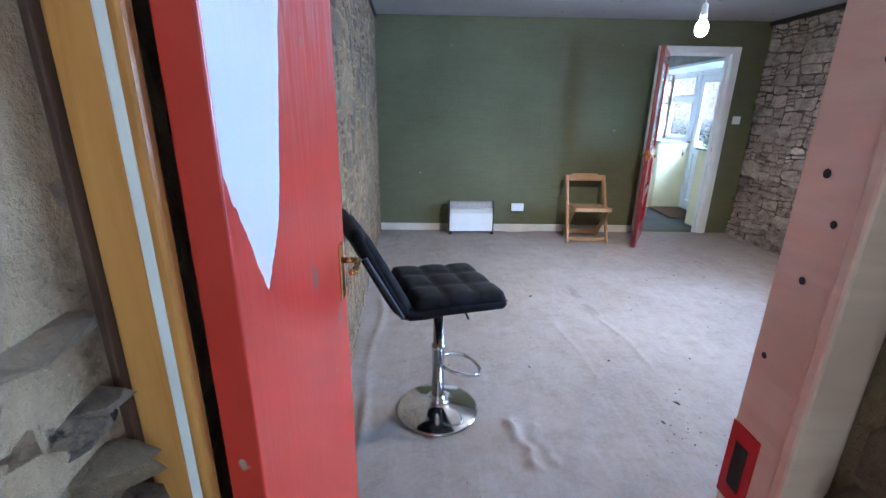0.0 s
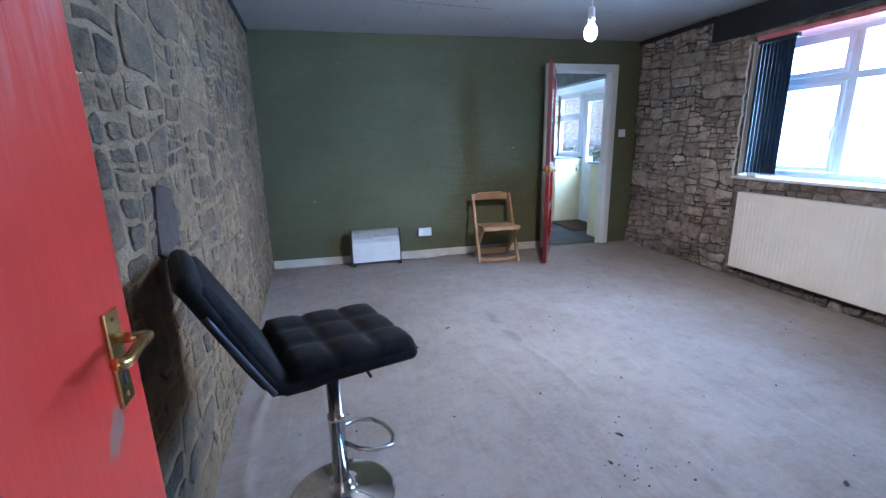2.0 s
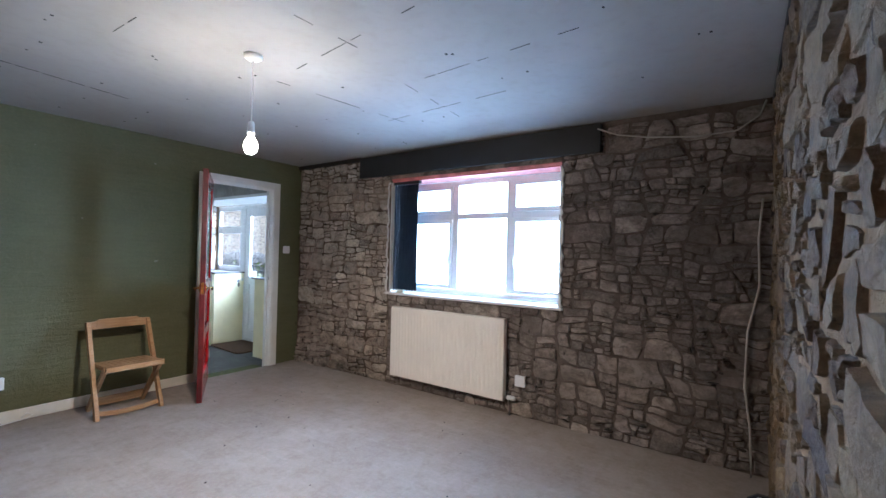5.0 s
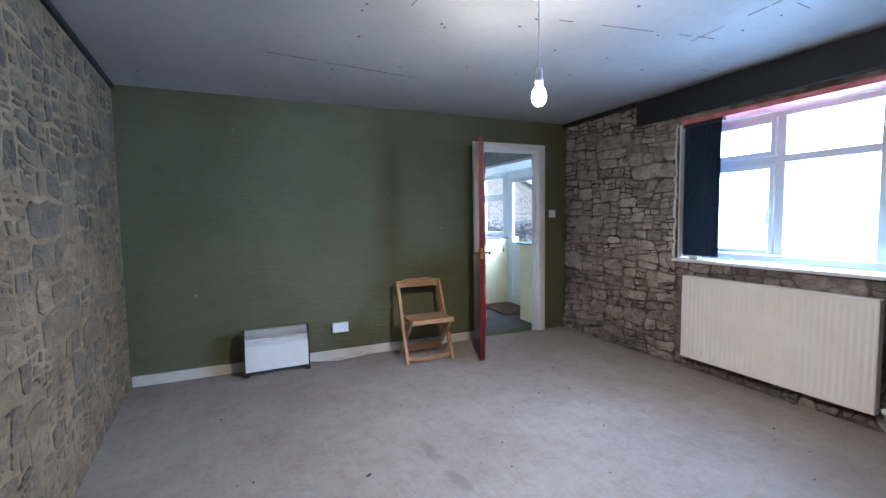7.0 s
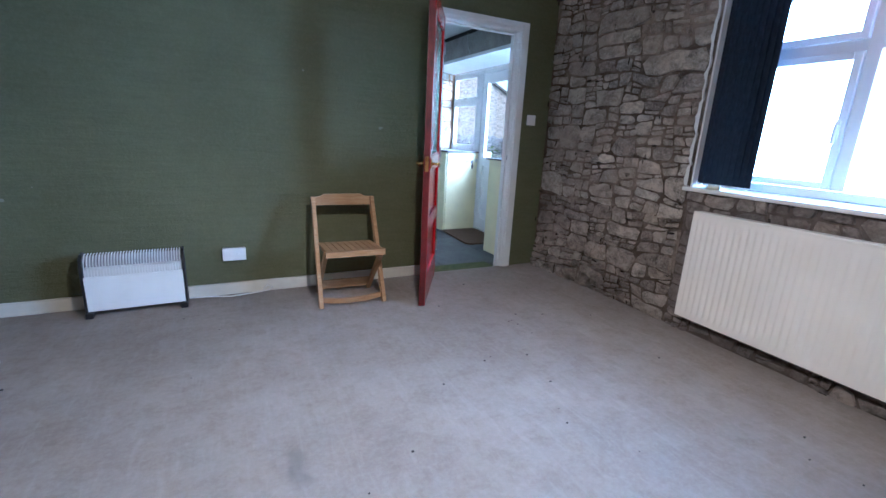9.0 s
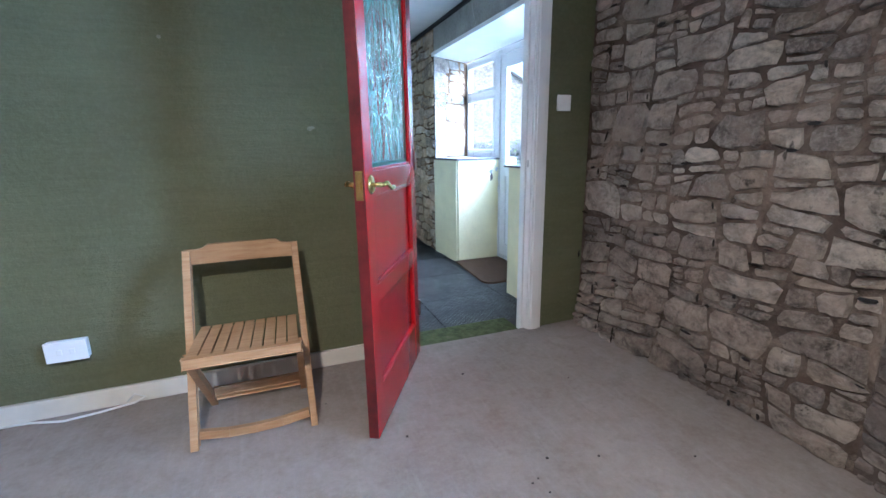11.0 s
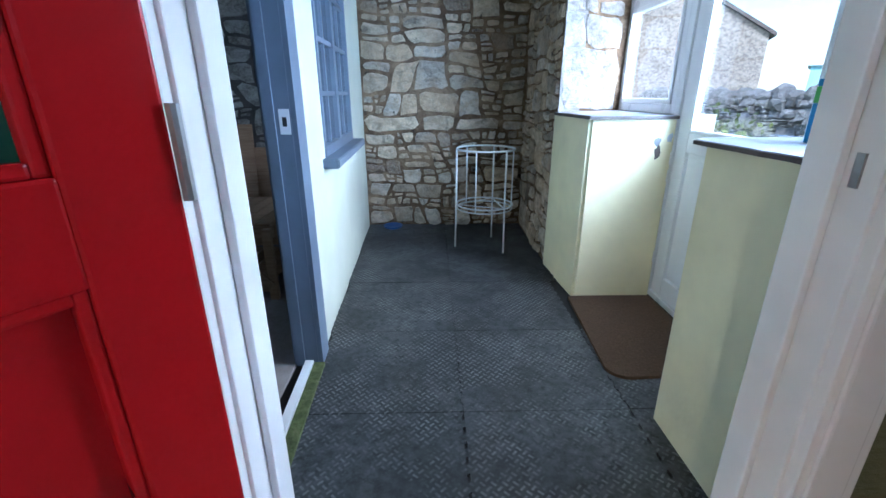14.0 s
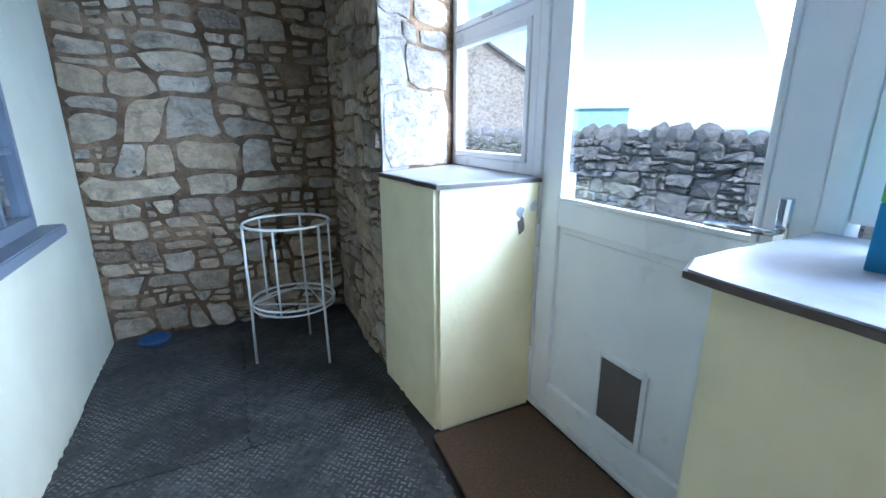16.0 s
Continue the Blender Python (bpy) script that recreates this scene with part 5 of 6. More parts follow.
def radiator():
    r = thing("radiator", pose(4.09, 3.80, 0.118), "cream white ribbed panel radiator hung under the window", "radiator")
    L, H = 1.26, 0.675
    # ribbed front sheet, hung across y
    bm = bmesh.new()
    n, per = 33, 6
    cols = []
    N = n * per
    for i in range(N + 1):
        y = -L * i / N
        p = (i % per) / per
        dx = 0.009 * (0.5 - 0.5 * math.cos(math.tau * p)) ** 1.6
        if i < 3 or i > N - 3:
            dx = 0.0
        cols.append([bm.verts.new((dx * k, y, z)) for z, k in ((0.0, 0), (0.035, 0), (0.055, 1), (H - 0.055, 1), (H - 0.035, 0), (H, 0))])
    for a, b in zip(cols, cols[1:]):
        for k in range(5):
            bm.faces.new((a[k], a[k + 1], b[k + 1], b[k]))
    part("front_sheet", bm, M_rad, r, "", True)
    part("rear_panel", boxes(((0.0015, -L, 0.0), (0.014, 0.0, 0.03)), ((0.012, -L + 0.01, 0.01), (0.052, -0.01, H - 0.02)), ((0.0015, -L, H - 0.03), (0.014, 0, H)), bevel=0.003), M_rad, r)
    part("top_grille", boxes(((-0.004, -L - 0.004, H), (0.058, 0.004, H + 0.016)), bevel=0.005), M_rad, r)
    for y0, y1 in ((-L - 0.006, -L - 0.0015), (0.0015, 0.006)):
        part("side_panel", boxes(((-0.002, y0, 0.0), (0.056, y1, H)), bevel=0.002), M_rad, r)
    bm = tube(bmesh.new(), [(0.035, -L - 0.005, 0.03), (0.035, -L - 0.05, 0.03), (0.035, -L - 0.055, -0.117)], 0.008, 10)
    part("pipe", bm, M_steel, r, "", True)
    part("valve", lathe(bmesh.new(), [(0, 0), (0.018, 0), (0.02, 0.02), (0.02, 0.06), (0.014, 0.075), (0, 0.076)], 18, Matrix.Translation((0.035, -L - 0.03, 0.03)) @ pose(0, 0, 0, 90, 0, 0)), M_upvc, r, "white radiator valve", True)
    for y in (-0.2, -L + 0.2):
        part("bracket", boxes(((0.052, y - 0.015, 0.05), (0.079, y + 0.015, H - 0.05))), M_steel, r)


radiator()
wall_box("wall_socket_2", Matrix.Translation((4.165, 2.40, 0.30)) @ pose(0, 0, 0, 0, 0, -90), 0.086, 0.086, 0.03, "white single socket on the stone wall by the radiator", "socket", 1)


def pendant():
    p = thing("pendant_lamp", pose(2.065, 3.045, CEIL), "bare lit bulb hanging on a white flex", "lamp")
    part("ceiling_rose", lathe(bmesh.new(), [(0, 0), (0.048, 0), (0.046, -0.016), (0.03, -0.028), (0.01, -0.032), (0, -0.032)], 28), M_upvc, p, "", True)
    part("flex", tube(bmesh.new(), [(0, 0, -0.028), (0.002, 0.001, -0.2), (0, 0, -0.365)], 0.0035, 8), M_white, p, "", True)
    part("lamp_holder", lathe(bmesh.new(), [(0, -0.355), (0.012, -0.355), (0.017, -0.365), (0.017, -0.405), (0.02, -0.407), (0.02, -0.425), (0, -0.425)], 20), M_upvc, p, "", True)
    bulb = part("bulb", lathe(bmesh.new(), [(0.013, -0.423), (0.014, -0.436), (0.022, -0.448), (0.032, -0.466), (0.036, -0.486), (0.034, -0.504), (0.026, -0.520), (0.013, -0.530), (0, -0.533)], 24), M_bulb, p, "glowing warm white bulb", True)
    bulb.visible_shadow = False


pendant()
lamp("bulb_glow", "POINT", Matrix.Translation((2.065, 3.045, CEIL - 0.49)), energy=9, color=(1.0, 0.74, 0.47), radius=0.035)
lamp("bulb_light", "SPOT", Matrix.Translation((2.065, 3.045, CEIL - 0.495)), energy=45, color=(1.0, 0.74, 0.48), radius=0.035, cone=radians(172))


def vertical_blind():
    b = thing("vertical_blind", pose(4.203, 3.80, 0.0), "dark navy vertical blind pushed to one side of the window", "blind")
    part("head_rail", boxes(((-0.02, -0.24, 2.055), (0.02, 0.10, 2.084)), bevel=0.003), M_bplast, b)
    for i in range(9):
        y = -0.20 + i * 0.0355
        bm = bmesh.new()
        beam(bm, (0.0, y, 0.975), (0.0, y, 2.054), 0.0025, 0.089, (0.55, 0.83, 0), bevel=0)
        part("slat", bm, M_blind, b)
        part("weight", boxes(((-0.003, y - 0.012, 0.962), (0.003, y + 0.012, 0.974))), M_cable, b)


vertical_blind()

# cables on the stone
bm = tube(bmesh.new(), [(4.118, 1.80, 2.33), (4.14, 1.66, 2.27), (4.145, 1.45, 2.225), (4.145, 1.15, 2.19), (4.145, 0.92, 2.20), (4.14, 0.80, 2.28), (4.14, 0.77, 2.37)], 0.006, 7)
tagged(part("cable", bm, M_cable, None, "", True), "grey cable looped across the stone under the ceiling", "cable")
bm = tube(bmesh.new(), [(4.14, 0.78, 1.75), (4.135, 0.80, 1.5), (4.14, 0.79, 1.2), (4.14, 0.85, 0.9), (4.135, 0.86, 0.55), (4.135, 0.83, 0.3), (4.12, 0.82, 0.06), (4.09, 0.82, 0.012)], 0.007, 7)
tagged(part("cable_drop", bm, M_cable, None, "", True), "pale cable running down the stone to the floor", "cable")

# scraps on the carpet
rng = random.Random(21)
SCRAPS = ((1.267, 3.41, 0.03), (1.741, 2.075, 0.03), (1.60, 1.93, 0.022), (2.05, 2.5, 0.016), (2.4, 1.6, 0.03), (2.9, 3.6, 0.014), (1.05, 2.4, 0.014), (0.72, 3.6, 0.016), (2.62, 1.28, 0.04))
for x, y, s in SCRAPS:
    bm = bmesh.new()
    bmesh.ops.create_icosphere(bm, subdivisions=2, radius=1.0)
    for v in bm.verts:
        v.co *= 1 + 0.5 * noise.noise(v.co * 1.4 + Vector((x, y, 0)) * 5)
        v.co = Vector((v.co.x * s * 0.6, v.co.y * s * 0.3, v.co.z * s * 0.14))
    ob = part("scrap", bm, M_debris)
    ob.matrix_world = pose(x, y, carpet_height(x, y) + s * 0.12, 0, 0, rng.uniform(0, 180))
    tagged(ob, "small dark scrap of debris lying on the carpet", "debris", "scraps on the carpet")
bm = bmesh.new()
for _ in range(22):
    x, y = rng.gauss(1.68, 0.14), rng.gauss(1.85, 0.14)
    r = rng.uniform(0.0015, 0.0035)
    box(bm, (x - r, y - r * 0.7, carpet_height(x, y)), (x + r, y + r * 0.7, carpet_height(x, y) + r))
for _ in range(60):
    x, y = rng.uniform(0.3, 3.8), rng.uniform(1.2, 5.2)
    r = rng.uniform(0.002, 0.005)
    box(bm, (x - r, y - r * 0.7, carpet_height(x, y)), (x + r, y + r * 0.7, carpet_height(x, y) + r))
tagged(part("crumbs", bm, M_debris), "dark grit and crumbs scattered over the carpet", "debris", kind="stuff")

# ---- things in the porch ----


def rubber_mat(x0, x1, y0, y1, seed):
    """One interlocking mat; toothed along its two long edges."""
    rng = random.Random(seed)

    def edge(a, b, horizontal, c, teeth):
        n = max(2, int(abs(b - a) / 0.035))
        out = []
        for i in range(n):
            t = a + (b - a) * i / n
            off = (0.008 if i % 2 else 0.0) * teeth
            out += [(t, c + off), (a + (b - a) * (i + 0.85) / n, c + off)] if horizontal else [(c + off, t), (c + off, a + (b - a) * (i + 0.85) / n)]
        return out
    g = 0.0018
    pts = [(x0 + g, y0 + g), (x1 - g, y0 + g)] + edge(y0 + g + 0.01, y1 - g - 0.01, False, x1 - g, -1) + [(x1 - g, y1 - g), (x0 + g, y1 - g)] + edge(y1 - g - 0.01, y0 + g + 0.01, False, x0 + g, -1 if x0 > 3 else 1)
    bm = prism(bmesh.new(), pts, PF - 0.011, PF + rng.uniform(-0.001, 0.001))
    ob = part("rubber_mat", bm, M_rub)
    tagged(ob, "black chequered rubber floor mat, dusty and scuffed", "mat", "rubber mats on the porch floor")


xs = (2.60, 3.40, 4.075, 4.64)
ys = (5.70, 6.375, 7.01, 7.655, 8.30, 9.05)
for i in range(3):
    for j in range(5):
        if i == 2 and j not in (0, 1, 2):
            continue
        x0 = xs[i] + 0.14 if i == 0 else xs[i]
        if i == 2 and j == 2:
            continue
        rubber_mat(x0 if i else 2.745 - 0.033 * (ys[j + 1] - 6.8), xs[i + 1] + (0.05 if i == 1 and j > 2 else 0), ys[j], ys[j + 1], 100 + i * 7 + j)

bm = bmesh.new()
pts = []
for cx, cy, a0 in ((4.16, 6.65, 180), (4.60, 6.60, 270), (4.60, 7.36, 0), (4.135, 7.365, 90)):
    r = 0.09 if cx < 4.2 and cy < 7 else 0.02
    for k in range(7):
        a = radians(a0 + k * 15)
        pts.append((cx + r * math.cos(a), cy + r * math.sin(a)))
prism(bm, pts, PF + 0.002, PF + 0.018)
tagged(part("door_mat", bm, M_coir), "brown coir door mat with rounded corners", "door mat")


def plant_stand():
    s = thing("plant_stand", pose(3.70, 8.405, PF, 0, 0, 12), "white wire plant stand, empty", "plant stand")
    R, H, L = 0.226, 0.80, 0.36
    circ = lambda r, z: [(r * math.cos(k * math.tau / 40), r * math.sin(k * math.tau / 40), z) for k in range(40)]
    part("top_ring", tube(bmesh.new(), circ(R, H), 0.0075, 8, True), M_white, s, "", True)
    part("lower_ring", tube(bmesh.new(), circ(R, L), 0.0065, 8, True), M_white, s, "", True)
    part("lower_ring", tube(bmesh.new(), circ(R - 0.004, L - 0.03), 0.0055, 8, True), M_white, s, "", True)
    for k in range(3):
        a = radians(120 * k + 174)
        c, n = math.cos(a), math.sin(a)
        part("leg", tube(bmesh.new(), [(c * (R + 0.004), n * (R + 0.004), H), (c * (R + 0.004), n * (R + 0.004), L), (c * (R + 0.012), n * (R + 0.012), 0.0)], 0.0075, 8), M_white, s, "", True)
        a = radians(120 * k + 234)
        c, n = math.cos(a), math.sin(a)
        part("upright", tube(bmesh.new(), [(c * R, n * R, H), (c * R, n * R, L - 0.03)], 0.006, 8), M_white, s, "", True)
        a2 = radians(120 * (k + 1) + 174)
        part("shelf_wire", tube(bmesh.new(), [(math.cos(a2) * R, math.sin(a2) * R, L), (math.cos(radians(120 * k + 174)) * R, math.sin(radians(120 * k + 174)) * R, L)], 0.004, 8), M_white, s, "", True)


plant_stand()

bm = lathe(bmesh.new(), [(0, 0.0), (0.06, 0.0), (0.085, 0.012), (0.09, 0.028), (0.083, 0.026), (0.058, 0.008), (0, 0.007)], 24)
ob = part("dish", bm, M_blue, None, "", True)
ob.matrix_world = pose(2.90, 8.93, PF + 0.001)
tagged(ob, "small blue plastic dish on the porch floor", "dish")

c = thing("carton", pose(4.45, 6.20, 0.967, 0, 0, 8), "blue and green cardboard carton on the slate ledge", "box")
part("carton_body", boxes(((-0.07, -0.05, 0.0), (0.07, 0.05, 0.11)), bevel=0.003), M_turq, c)
part("carton_top", boxes(((-0.0705, -0.0505, 0.1105), (0.0705, 0.0505, 0.155)), bevel=0.003), M_greenb, c, "bright green band")
part("carton_lid", boxes(((-0.07, -0.05, 0.1555), (0.07, 0.05, 0.175)), bevel=0.003), M_turq, c)
bm = boxes(((-0.05, -0.035, 0.0), (0.05, 0.035, 0.028)), bevel=0.01)
ob = part("sponge", bm, M_creamw)
ob.matrix_world = pose(4.20, 3.78, WZ0 + 0.0145, 0, 0, 25)
tagged(ob, "pale crumpled scrap lying on the window sill", "sponge")

bm = boxes(((-0.03, -0.028, -0.03), (0.03, 0.0, 0.03)), bevel=0.006)
ob = part("sensor", bm, M_upvc)
ob.matrix_world = Matrix.Translation((4.085, 8.64, 1.98)) @ pose(0, 0, 0, 0, 0, -90)
tagged(ob, "small white plastic sensor fixed to the stone", "sensor")
bm = tube(bmesh.new(), [(4.088, 6.90, 2.335), (4.085, 6.895, 2.26), (4.088, 6.87, 2.17), (4.09, 6.83, 2.12), (4.09, 6.86, 2.10)], 0.004, 7)
tagged(part("loose_wire", bm, M_cable, None, "", True), "loose wire hanging under the porch ceiling", "cable")

# flaked patches on the cream plaster
rng = random.Random(8)
fl = tagged(new("flaked_paint"), "grey and pale patches where cream paint has flaked", "paint patch", kind="structure")
for x, z, w, h, mt in ((4.29, 0.865, 0.09, 0.06, M_flake), (4.37, 0.855, 0.09, 0.05, M_flake), (4.40, 0.90, 0.05, 0.03, M_flake), (4.47, 0.855, 0.07, 0.045, M_flake), (4.53, 0.895, 0.05, 0.04, M_flake), (4.55, 0.85, 0.045, 0.05, M_slate), (4.56, 0.785, 0.04, 0.075, M_slated), (4.23, 0.865, 0.06, 0.05, M_white), (4.62, 0.87, 0.035, 0.05, M_flake)):
    bm = bmesh.new()
    vs = []
    for k in range(12):
        a = k * math.tau / 12
        q = 1 + rng.uniform(-0.3, 0.25)
        px, pz = x + 0.5 * w * q * math.cos(a), z + 0.5 * h * q * math.sin(a)
        vs.append(bm.verts.new((px, 7.425 + (px - 4.155) * 0.0198 - 0.0015, pz)))
    f = bm.faces.new(vs)
    r = bmesh.ops.extrude_face_region(bm, geom=[f])
    for v in r["geom"]:
        if isinstance(v, bmesh.types.BMVert):
            v.co.y += 0.003
    part("patch", bm, mt, fl)


# ---- far room ----


def slatted_bench():
    b = thing("slatted_bench", pose(0.9, 7.42, -0.095), "rough wooden slatted bench in two tiers", "bench")
    for z, y0, y1 in ((0.09, 0.0, 0.55), (0.42, 0.05, 0.75)):
        part("front_rail", beam(bmesh.new(), (0.0, y0, z), (1.42, y0, z), 0.03, 0.07), M_crate, b)
        part("back_rail", beam(bmesh.new(), (0.0, y1, z), (1.42, y1, z), 0.03, 0.07), M_crate, b)
        for i in range(15):
            x = 0.05 + i * 0.094
            part("slat", beam(bmesh.new(), (x, y0 - 0.01, z + 0.045), (x + 0.02, y1 + 0.01, z + 0.045), 0.078, 0.016), M_crate, b)
    for x in (0.02, 1.40):
        for y in (0.0, 0.7):
            part("leg", beam(bmesh.new(), (x, y, 0.0), (x, y, 0.45), 0.05, 0.04, (0, 1, 0)), M_crate, b)
    part("brace", beam(bmesh.new(), (1.05, -0.03, 0.42), (1.40, -0.03, 0.10), 0.02, 0.05), M_crate, b)
    part("dark_strip", beam(bmesh.new(), (0.0, 0.02, 0.36), (1.2, 0.02, 0.37), 0.01, 0.03), M_blacks, b)


slatted_bench()


def leaning(name, x0, x1, h, y, material, label, th=0.015, skew=0.0):
    bm = boxes(((x0, 0, 0), (x1, th, h)), bevel=0.002)
    ob = part(name, bm, material)
    ob.matrix_world = pose(0, y, -0.094, -6, skew, 0)
    tagged(ob, label, "board")


leaning("leaning_board", 1.62, 1.86, 0.98, 8.43, M_crate, "tall brown board leaning on the stone wall")
leaning("leaning_board", 1.75, 2.25, 0.80, 8.45, M_crate, "wide brown board leaning on the stone wall")
leaning("black_panel", 1.15, 1.60, 0.78, 8.44, M_black, "black flat panel leaning on the stone wall")

# ---- outside ----
M_grass = Mat("rough_grass", 0.9, 0, 0.2)
M_grass.colour(M_grass.ramp(M_grass.noise(1.8, 5, 0.7), [(0.3, (0.06, 0.075, 0.025)), (0.7, (0.13, 0.14, 0.06))]))
M_grass.bump(M_grass.noise(30, 4), 0.8, 0.05)
M_sea = plain("far_sea", (0.12, 0.24, 0.28), 0.25, 0, 0.1, 0.01, 0.1, 0.3)
bm = boxes(((4.9, -300, -0.6), (70, 300, -0.25)))
structure("ground", bm, M_grass.m, "rough grass outside the porch", "ground")
structure("water", boxes(((70.5, -3000, -9.0), (4500, 3000, -8.0))), M_sea, "pale sea to the horizon", "sea")

gw = structure("garden_wall", boxes(((9.9, -14, -0.25), (10.2, 34, 0.9))), M_mortB, "weathered grey dry-stone garden wall", "wall")
house = thing("stone_house", pose(12.6, 18.0, -0.25, 0, 0, 152), "stone gabled house beyond the garden wall", "house")
bm = bmesh.new()
W, E, A, L = 6.2, 2.9, 4.9, 8.0
prof = [(0, 0), (W, 0), (W, E), (W / 2, A), (0, E)]
f = [bm.verts.new((x, 0, z)) for x, z in prof]
g = [bm.verts.new((x, -L, z)) for x, z in prof]
bm.faces.new(f)
bm.faces.new(list(reversed(g)))
for i in range(5):
    k = (i + 1) % 5
    bm.faces.new((f[i], g[i], g[k], f[k]))
M_house = stone_mat("house_stone", [(0.34, 0.275, 0.21), (0.44, 0.36, 0.28), (0.29, 0.24, 0.19)], 0.1, 0.6)
part("wall", bm, M_house, house)
bm = bmesh.new()
for s in (0, 1):
    xa, xb = (-0.15, W / 2) if s == 0 else (W + 0.15, W / 2)
    z0 = E - 0.10
    v = [bm.verts.new(p) for p in ((xa, 0.12, z0 + 0.02), (xb, 0.12, A + 0.02), (xb, -L - 0.12, A + 0.02), (xa, -L - 0.12, z0 + 0.02))]
    w = [bm.verts.new(q.co + Vector((0, 0, 0.10))) for q in v]
    bm.faces.new(v)
    bm.faces.new(list(reversed(w)))
    for i in range(4):
        k = (i + 1) % 4
        bm.faces.new((v[i], w[i], w[k], v[k]))
part("roof", bm, M_slated, house, "dark slate roof")
sh = thing("shed", pose(17.5, 20.5, -0.25, 0, 0, -40), "pale turquoise flat-roofed shed", "shed")
part("wall", boxes(((-1.1, -1.5, 0), (1.1, 1.5, 2.2))), plain("turquoise_boards", (0.33, 0.58, 0.60), 0.6, 0, 0.1), sh)
part("roof", boxes(((-1.2, -1.6, 2.2), (1.2, 1.6, 2.24))), plain("pale_felt", (0.55, 0.62, 0.62), 0.8, 0, 0.1), sh)


def bush(x, y, z, r, seed):
    rng = random.Random(seed)
    V, F = [], []
    for _ in range(900):
        d = Vector((rng.gauss(0, 1), rng.gauss(0, 1), rng.gauss(0, 0.8))).normalized()
        p = Vector((x, y, z)) + Vector((d.x * r * 1.5, d.y * r * 1.5, abs(d.z) * r)) * rng.uniform(0.55, 1.05) * (1 + 0.35 * noise.noise(d * 2.2 + Vector((seed, 0, 0))))
        u = Vector((rng.gauss(0, 1), rng.gauss(0, 1), rng.gauss(0, 1))).normalized() * 0.07
        w = u.cross(Vector((rng.gauss(0, 1), rng.gauss(0, 1), rng.gauss(0, 1)))).normalized() * 0.04
        b = len(V)
        V += [p - u, p + w, p + u, p - w]
        F.append((b, b + 1, b + 2, b + 3))
    me = bpy.data.meshes.new("leaves")
    me.from_pydata(V, [], F)
    m = Mat("bush_leaf", 0.6, 0, 0.3)
    m.colour(m.ramp(m.random(), [(0.0, (0.04, 0.06, 0.015)), (1.0, (0.12, 0.15, 0.03))]))
    me.materials.append(m.m)
    t = thing("bush", pose(0, 0, 0), "low green bush growing by the garden wall", "bush")
    ob = new("leaves", me)
    ob.parent = t
    part("stem", tube(bmesh.new(), [(x, y, z - 0.05), (x + 0.05, y, z + r * 0.4)], 0.03, 7), M_crate, t)


bush(9.2, 14.8, -0.26, 1.25, 4)

# ---- stones of the walls ----
lay_stones(wall_west, [(0.72, 0.0, 5.415, 2.35)], lambda u, v, d: (west_x(u) + d, u, v), M_stoneW, 1, 0.018, 0.006, 0.95, (0.2, 2.4, 1.2), 300, 150)
vs, fs = stone_geo(random.Random(61), [(2.03, 0.95), (2.26, 0.98), (2.28, 1.19), (2.06, 1.235)], lambda u, v, d: (west_x(u) + d, u, v), 0.004, 0.012, 1.7)
me = bpy.data.meshes.new("stone")
me.from_pydata(vs, [], fs)
me.materials.append(M_stoneD)
new("stone", me).parent = wall_west
EZ = 2.35
east = lambda u, v, d: (EX - d - 0.05 * max(0.0, (u - 4.4)) * max(0.0, 0.5 - v) * 2, u, v)
lay_stones(wall_east, [(WY1 + 0.005, 0.72, 5.40, EZ)], east, M_stoneE, 2, 0.011, 0.020, 0.86, (4.17, 4.8, 1.3), 200, 40)
lay_stones(wall_east, [(WY1 + 0.005, 0.0, 5.40, 0.72)], east, M_stoneM, 13, 0.010, 0.024, 0.86, (4.17, 4.8, 0.5), 100, 30)
lay_stones(wall_dark, [(WY0, 0.0, WY1, WZ0 - 0.015), (0.72, 0.0, WY0 - 0.005, EZ)], east, M_stoneS, 12, 0.006, 0.018, 0.78, (4.17, 2.0, 1.0), 110, 40)
lay_stones(wall_south, [(0.96, 0.0, 4.16, 2.33)], lambda u, v, d: (u, 0.72 + d, v), M_stoneW, 3, 0.024, 0.02, 1.1, (2.0, 0.72, 1.0), 120)
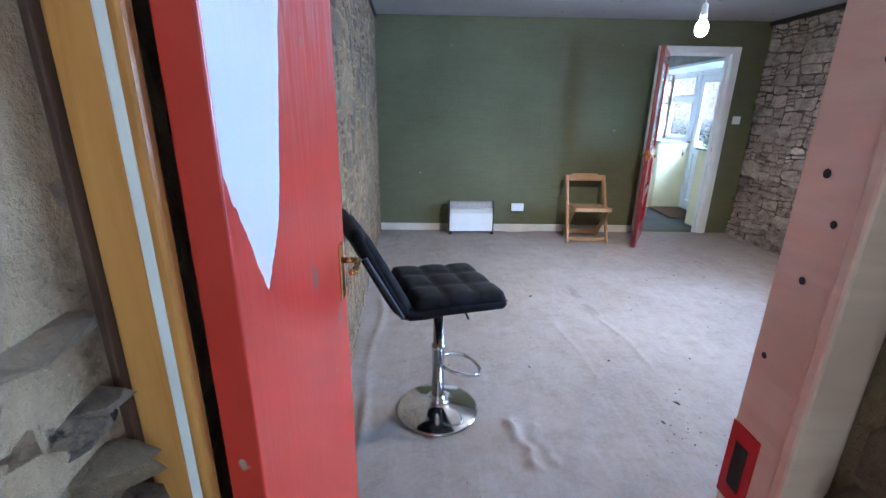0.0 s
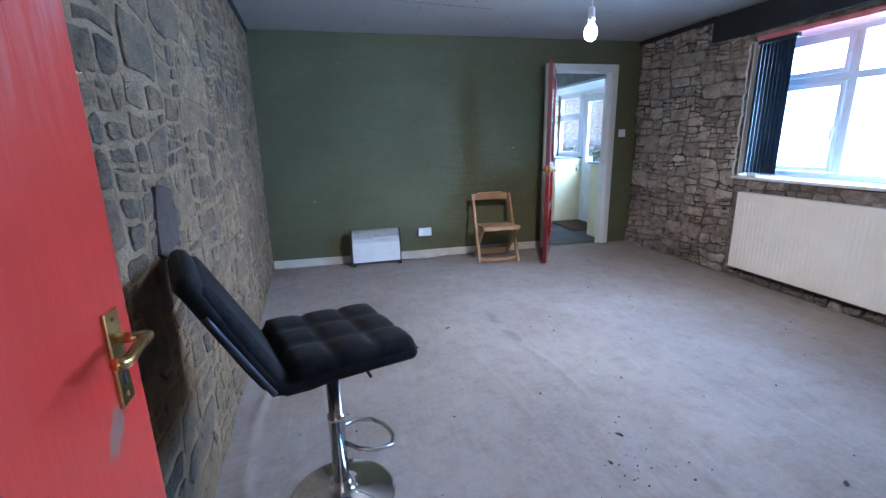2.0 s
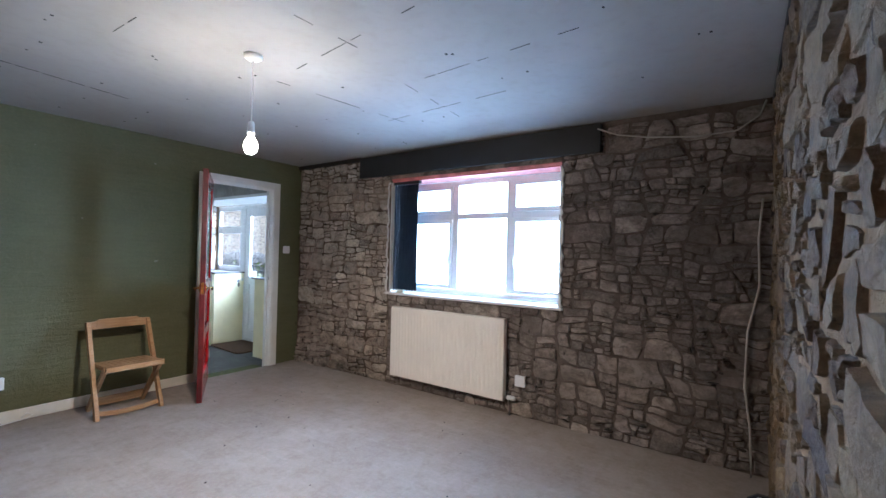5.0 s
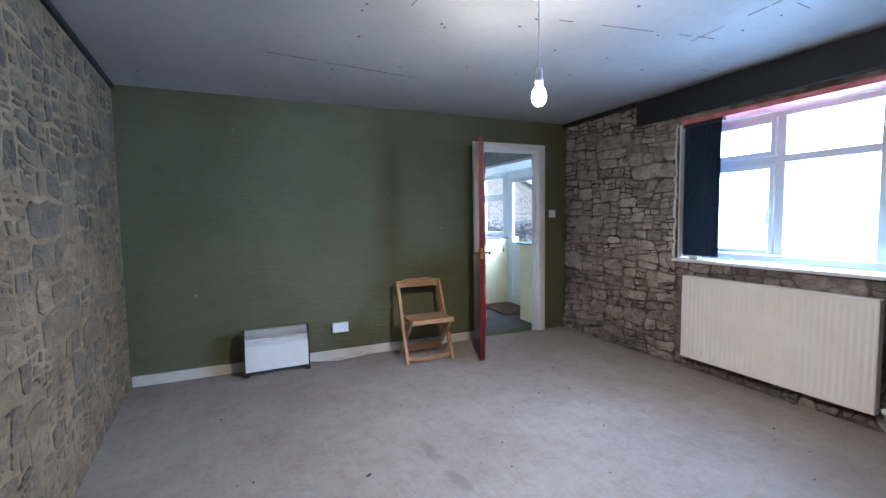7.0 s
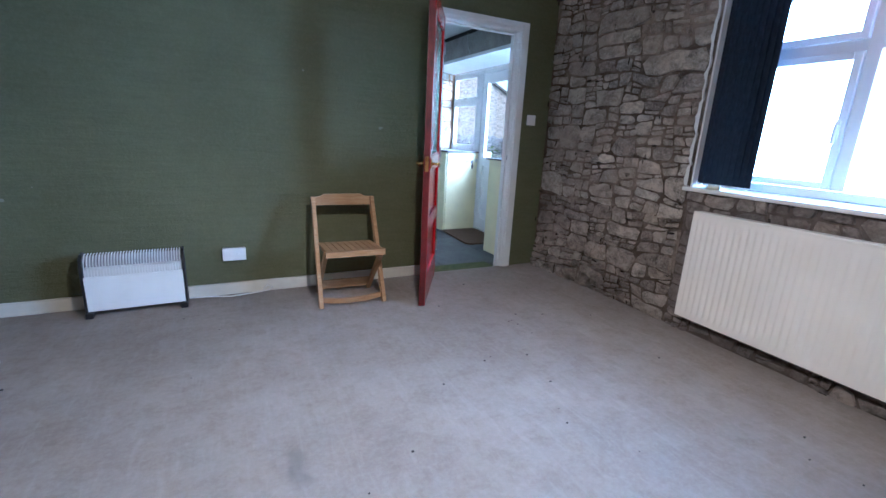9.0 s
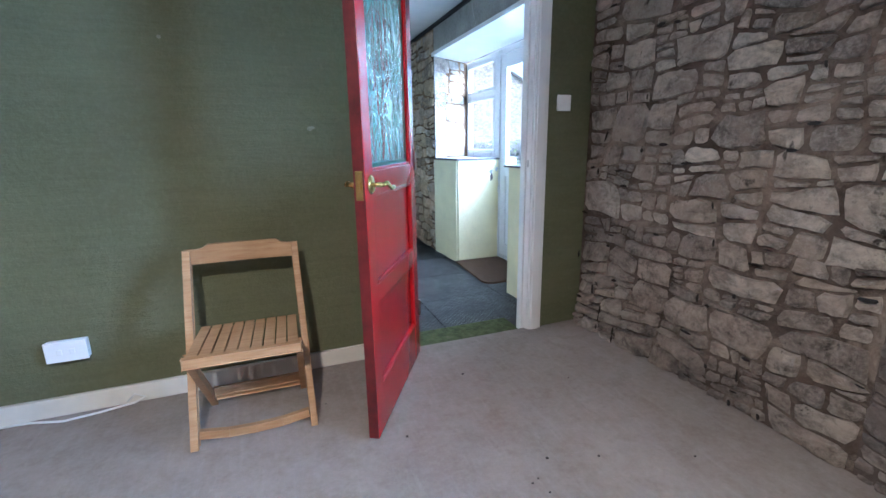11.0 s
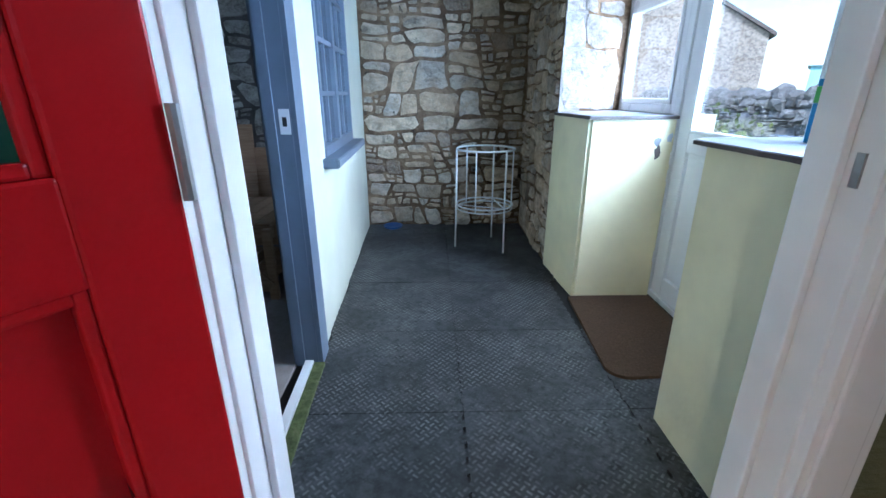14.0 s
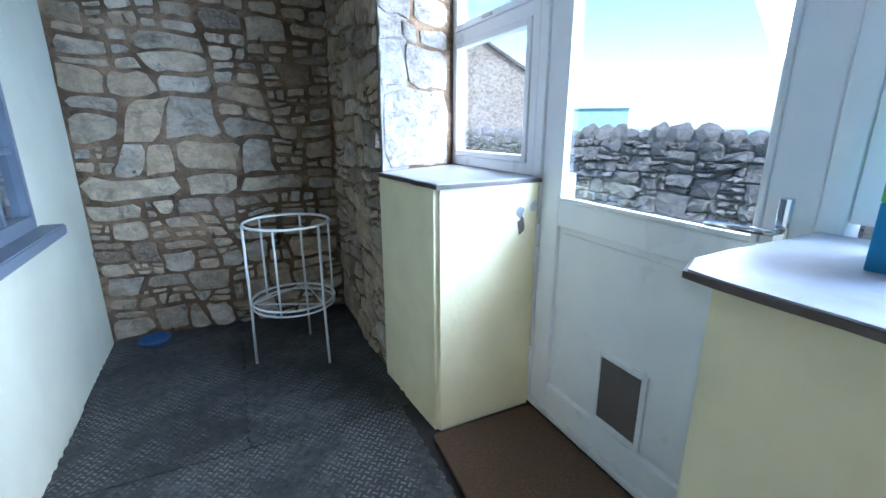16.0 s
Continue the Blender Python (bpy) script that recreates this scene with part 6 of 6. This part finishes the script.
lay_stones(wall_south, [(-0.08, 0.0, 0.64, 2.05)], lambda u, v, d: (0.05 + d * 1.4 + 0.09 * max(0.0, min(1.0, (1.25 - v) * 2)), u, v), M_stoneW, 4, 0.012, 0.05, 0.7)
lay_stones(wall_south, [(-0.08, 0.0, 0.60, 2.05)], lambda u, v, d: (0.955 - d, u, v), M_stoneW, 5, 0.02, 0.02, 1.1)
lay_stones(wall_pn, [(2.66, PF, 4.115, PC - 0.01)], lambda u, v, d: (u, 9.05 - d, v), M_stoneP, 6, 0.024, 0.022, 1.05, (3.6, 9.05, 0.9))
lay_stones(wall_pe, [(7.965, PF, 9.03, PC - 0.04)], lambda u, v, d: (4.12 - d, u, v), M_stoneP, 7, 0.018, 0.02, 1.15)
lay_stones(wall_pe, [(0.0, 0.995, 0.58, 2.06)], lambda u, v, d: (4.12 + u * 0.855 - d * 0.52, 7.953 + u * 0.519 - d * 0.855, v), M_stoneR, 8, 0.012, 0.014, 1.5)
lay_stones(wall_fr, [(-0.45, PF, 2.6, PC - 0.02)], lambda u, v, d: (u, 8.6 - d, v), M_stoneB, 9, 0.022, 0.024, 1.35, (1.6, 8.6, 0.9), 220)
lay_stones(gw, [(2.0, -0.2, 22.0, 1.0)], lambda u, v, d: (9.9 - d * 2.0, u, v), M_stoneX, 10, 0.03, 0.06, 1.5, (9.9, 9.5, 0.8), 260)
rng = random.Random(33)
y = 2.0
while y < 22:
    w = rng.uniform(0.22, 0.5)
    bm = bmesh.new()
    bmesh.ops.create_icosphere(bm, subdivisions=2, radius=1.0)
    h = rng.uniform(0.12, 0.24)
    for v in bm.verts:
        v.co *= 1 + 0.35 * noise.noise(v.co * 1.3 + Vector((y, 0, 0)))
        v.co = Vector((v.co.x * 0.2, v.co.y * w * 0.5, v.co.z * h))
    ob = part("stone", bm, M_stoneX, gw)
    ob.matrix_world = pose(10.02, y + w / 2, 0.98 + h * 0.4, rng.uniform(-25, 25), 0, rng.uniform(-20, 20))
    y += w * 0.92
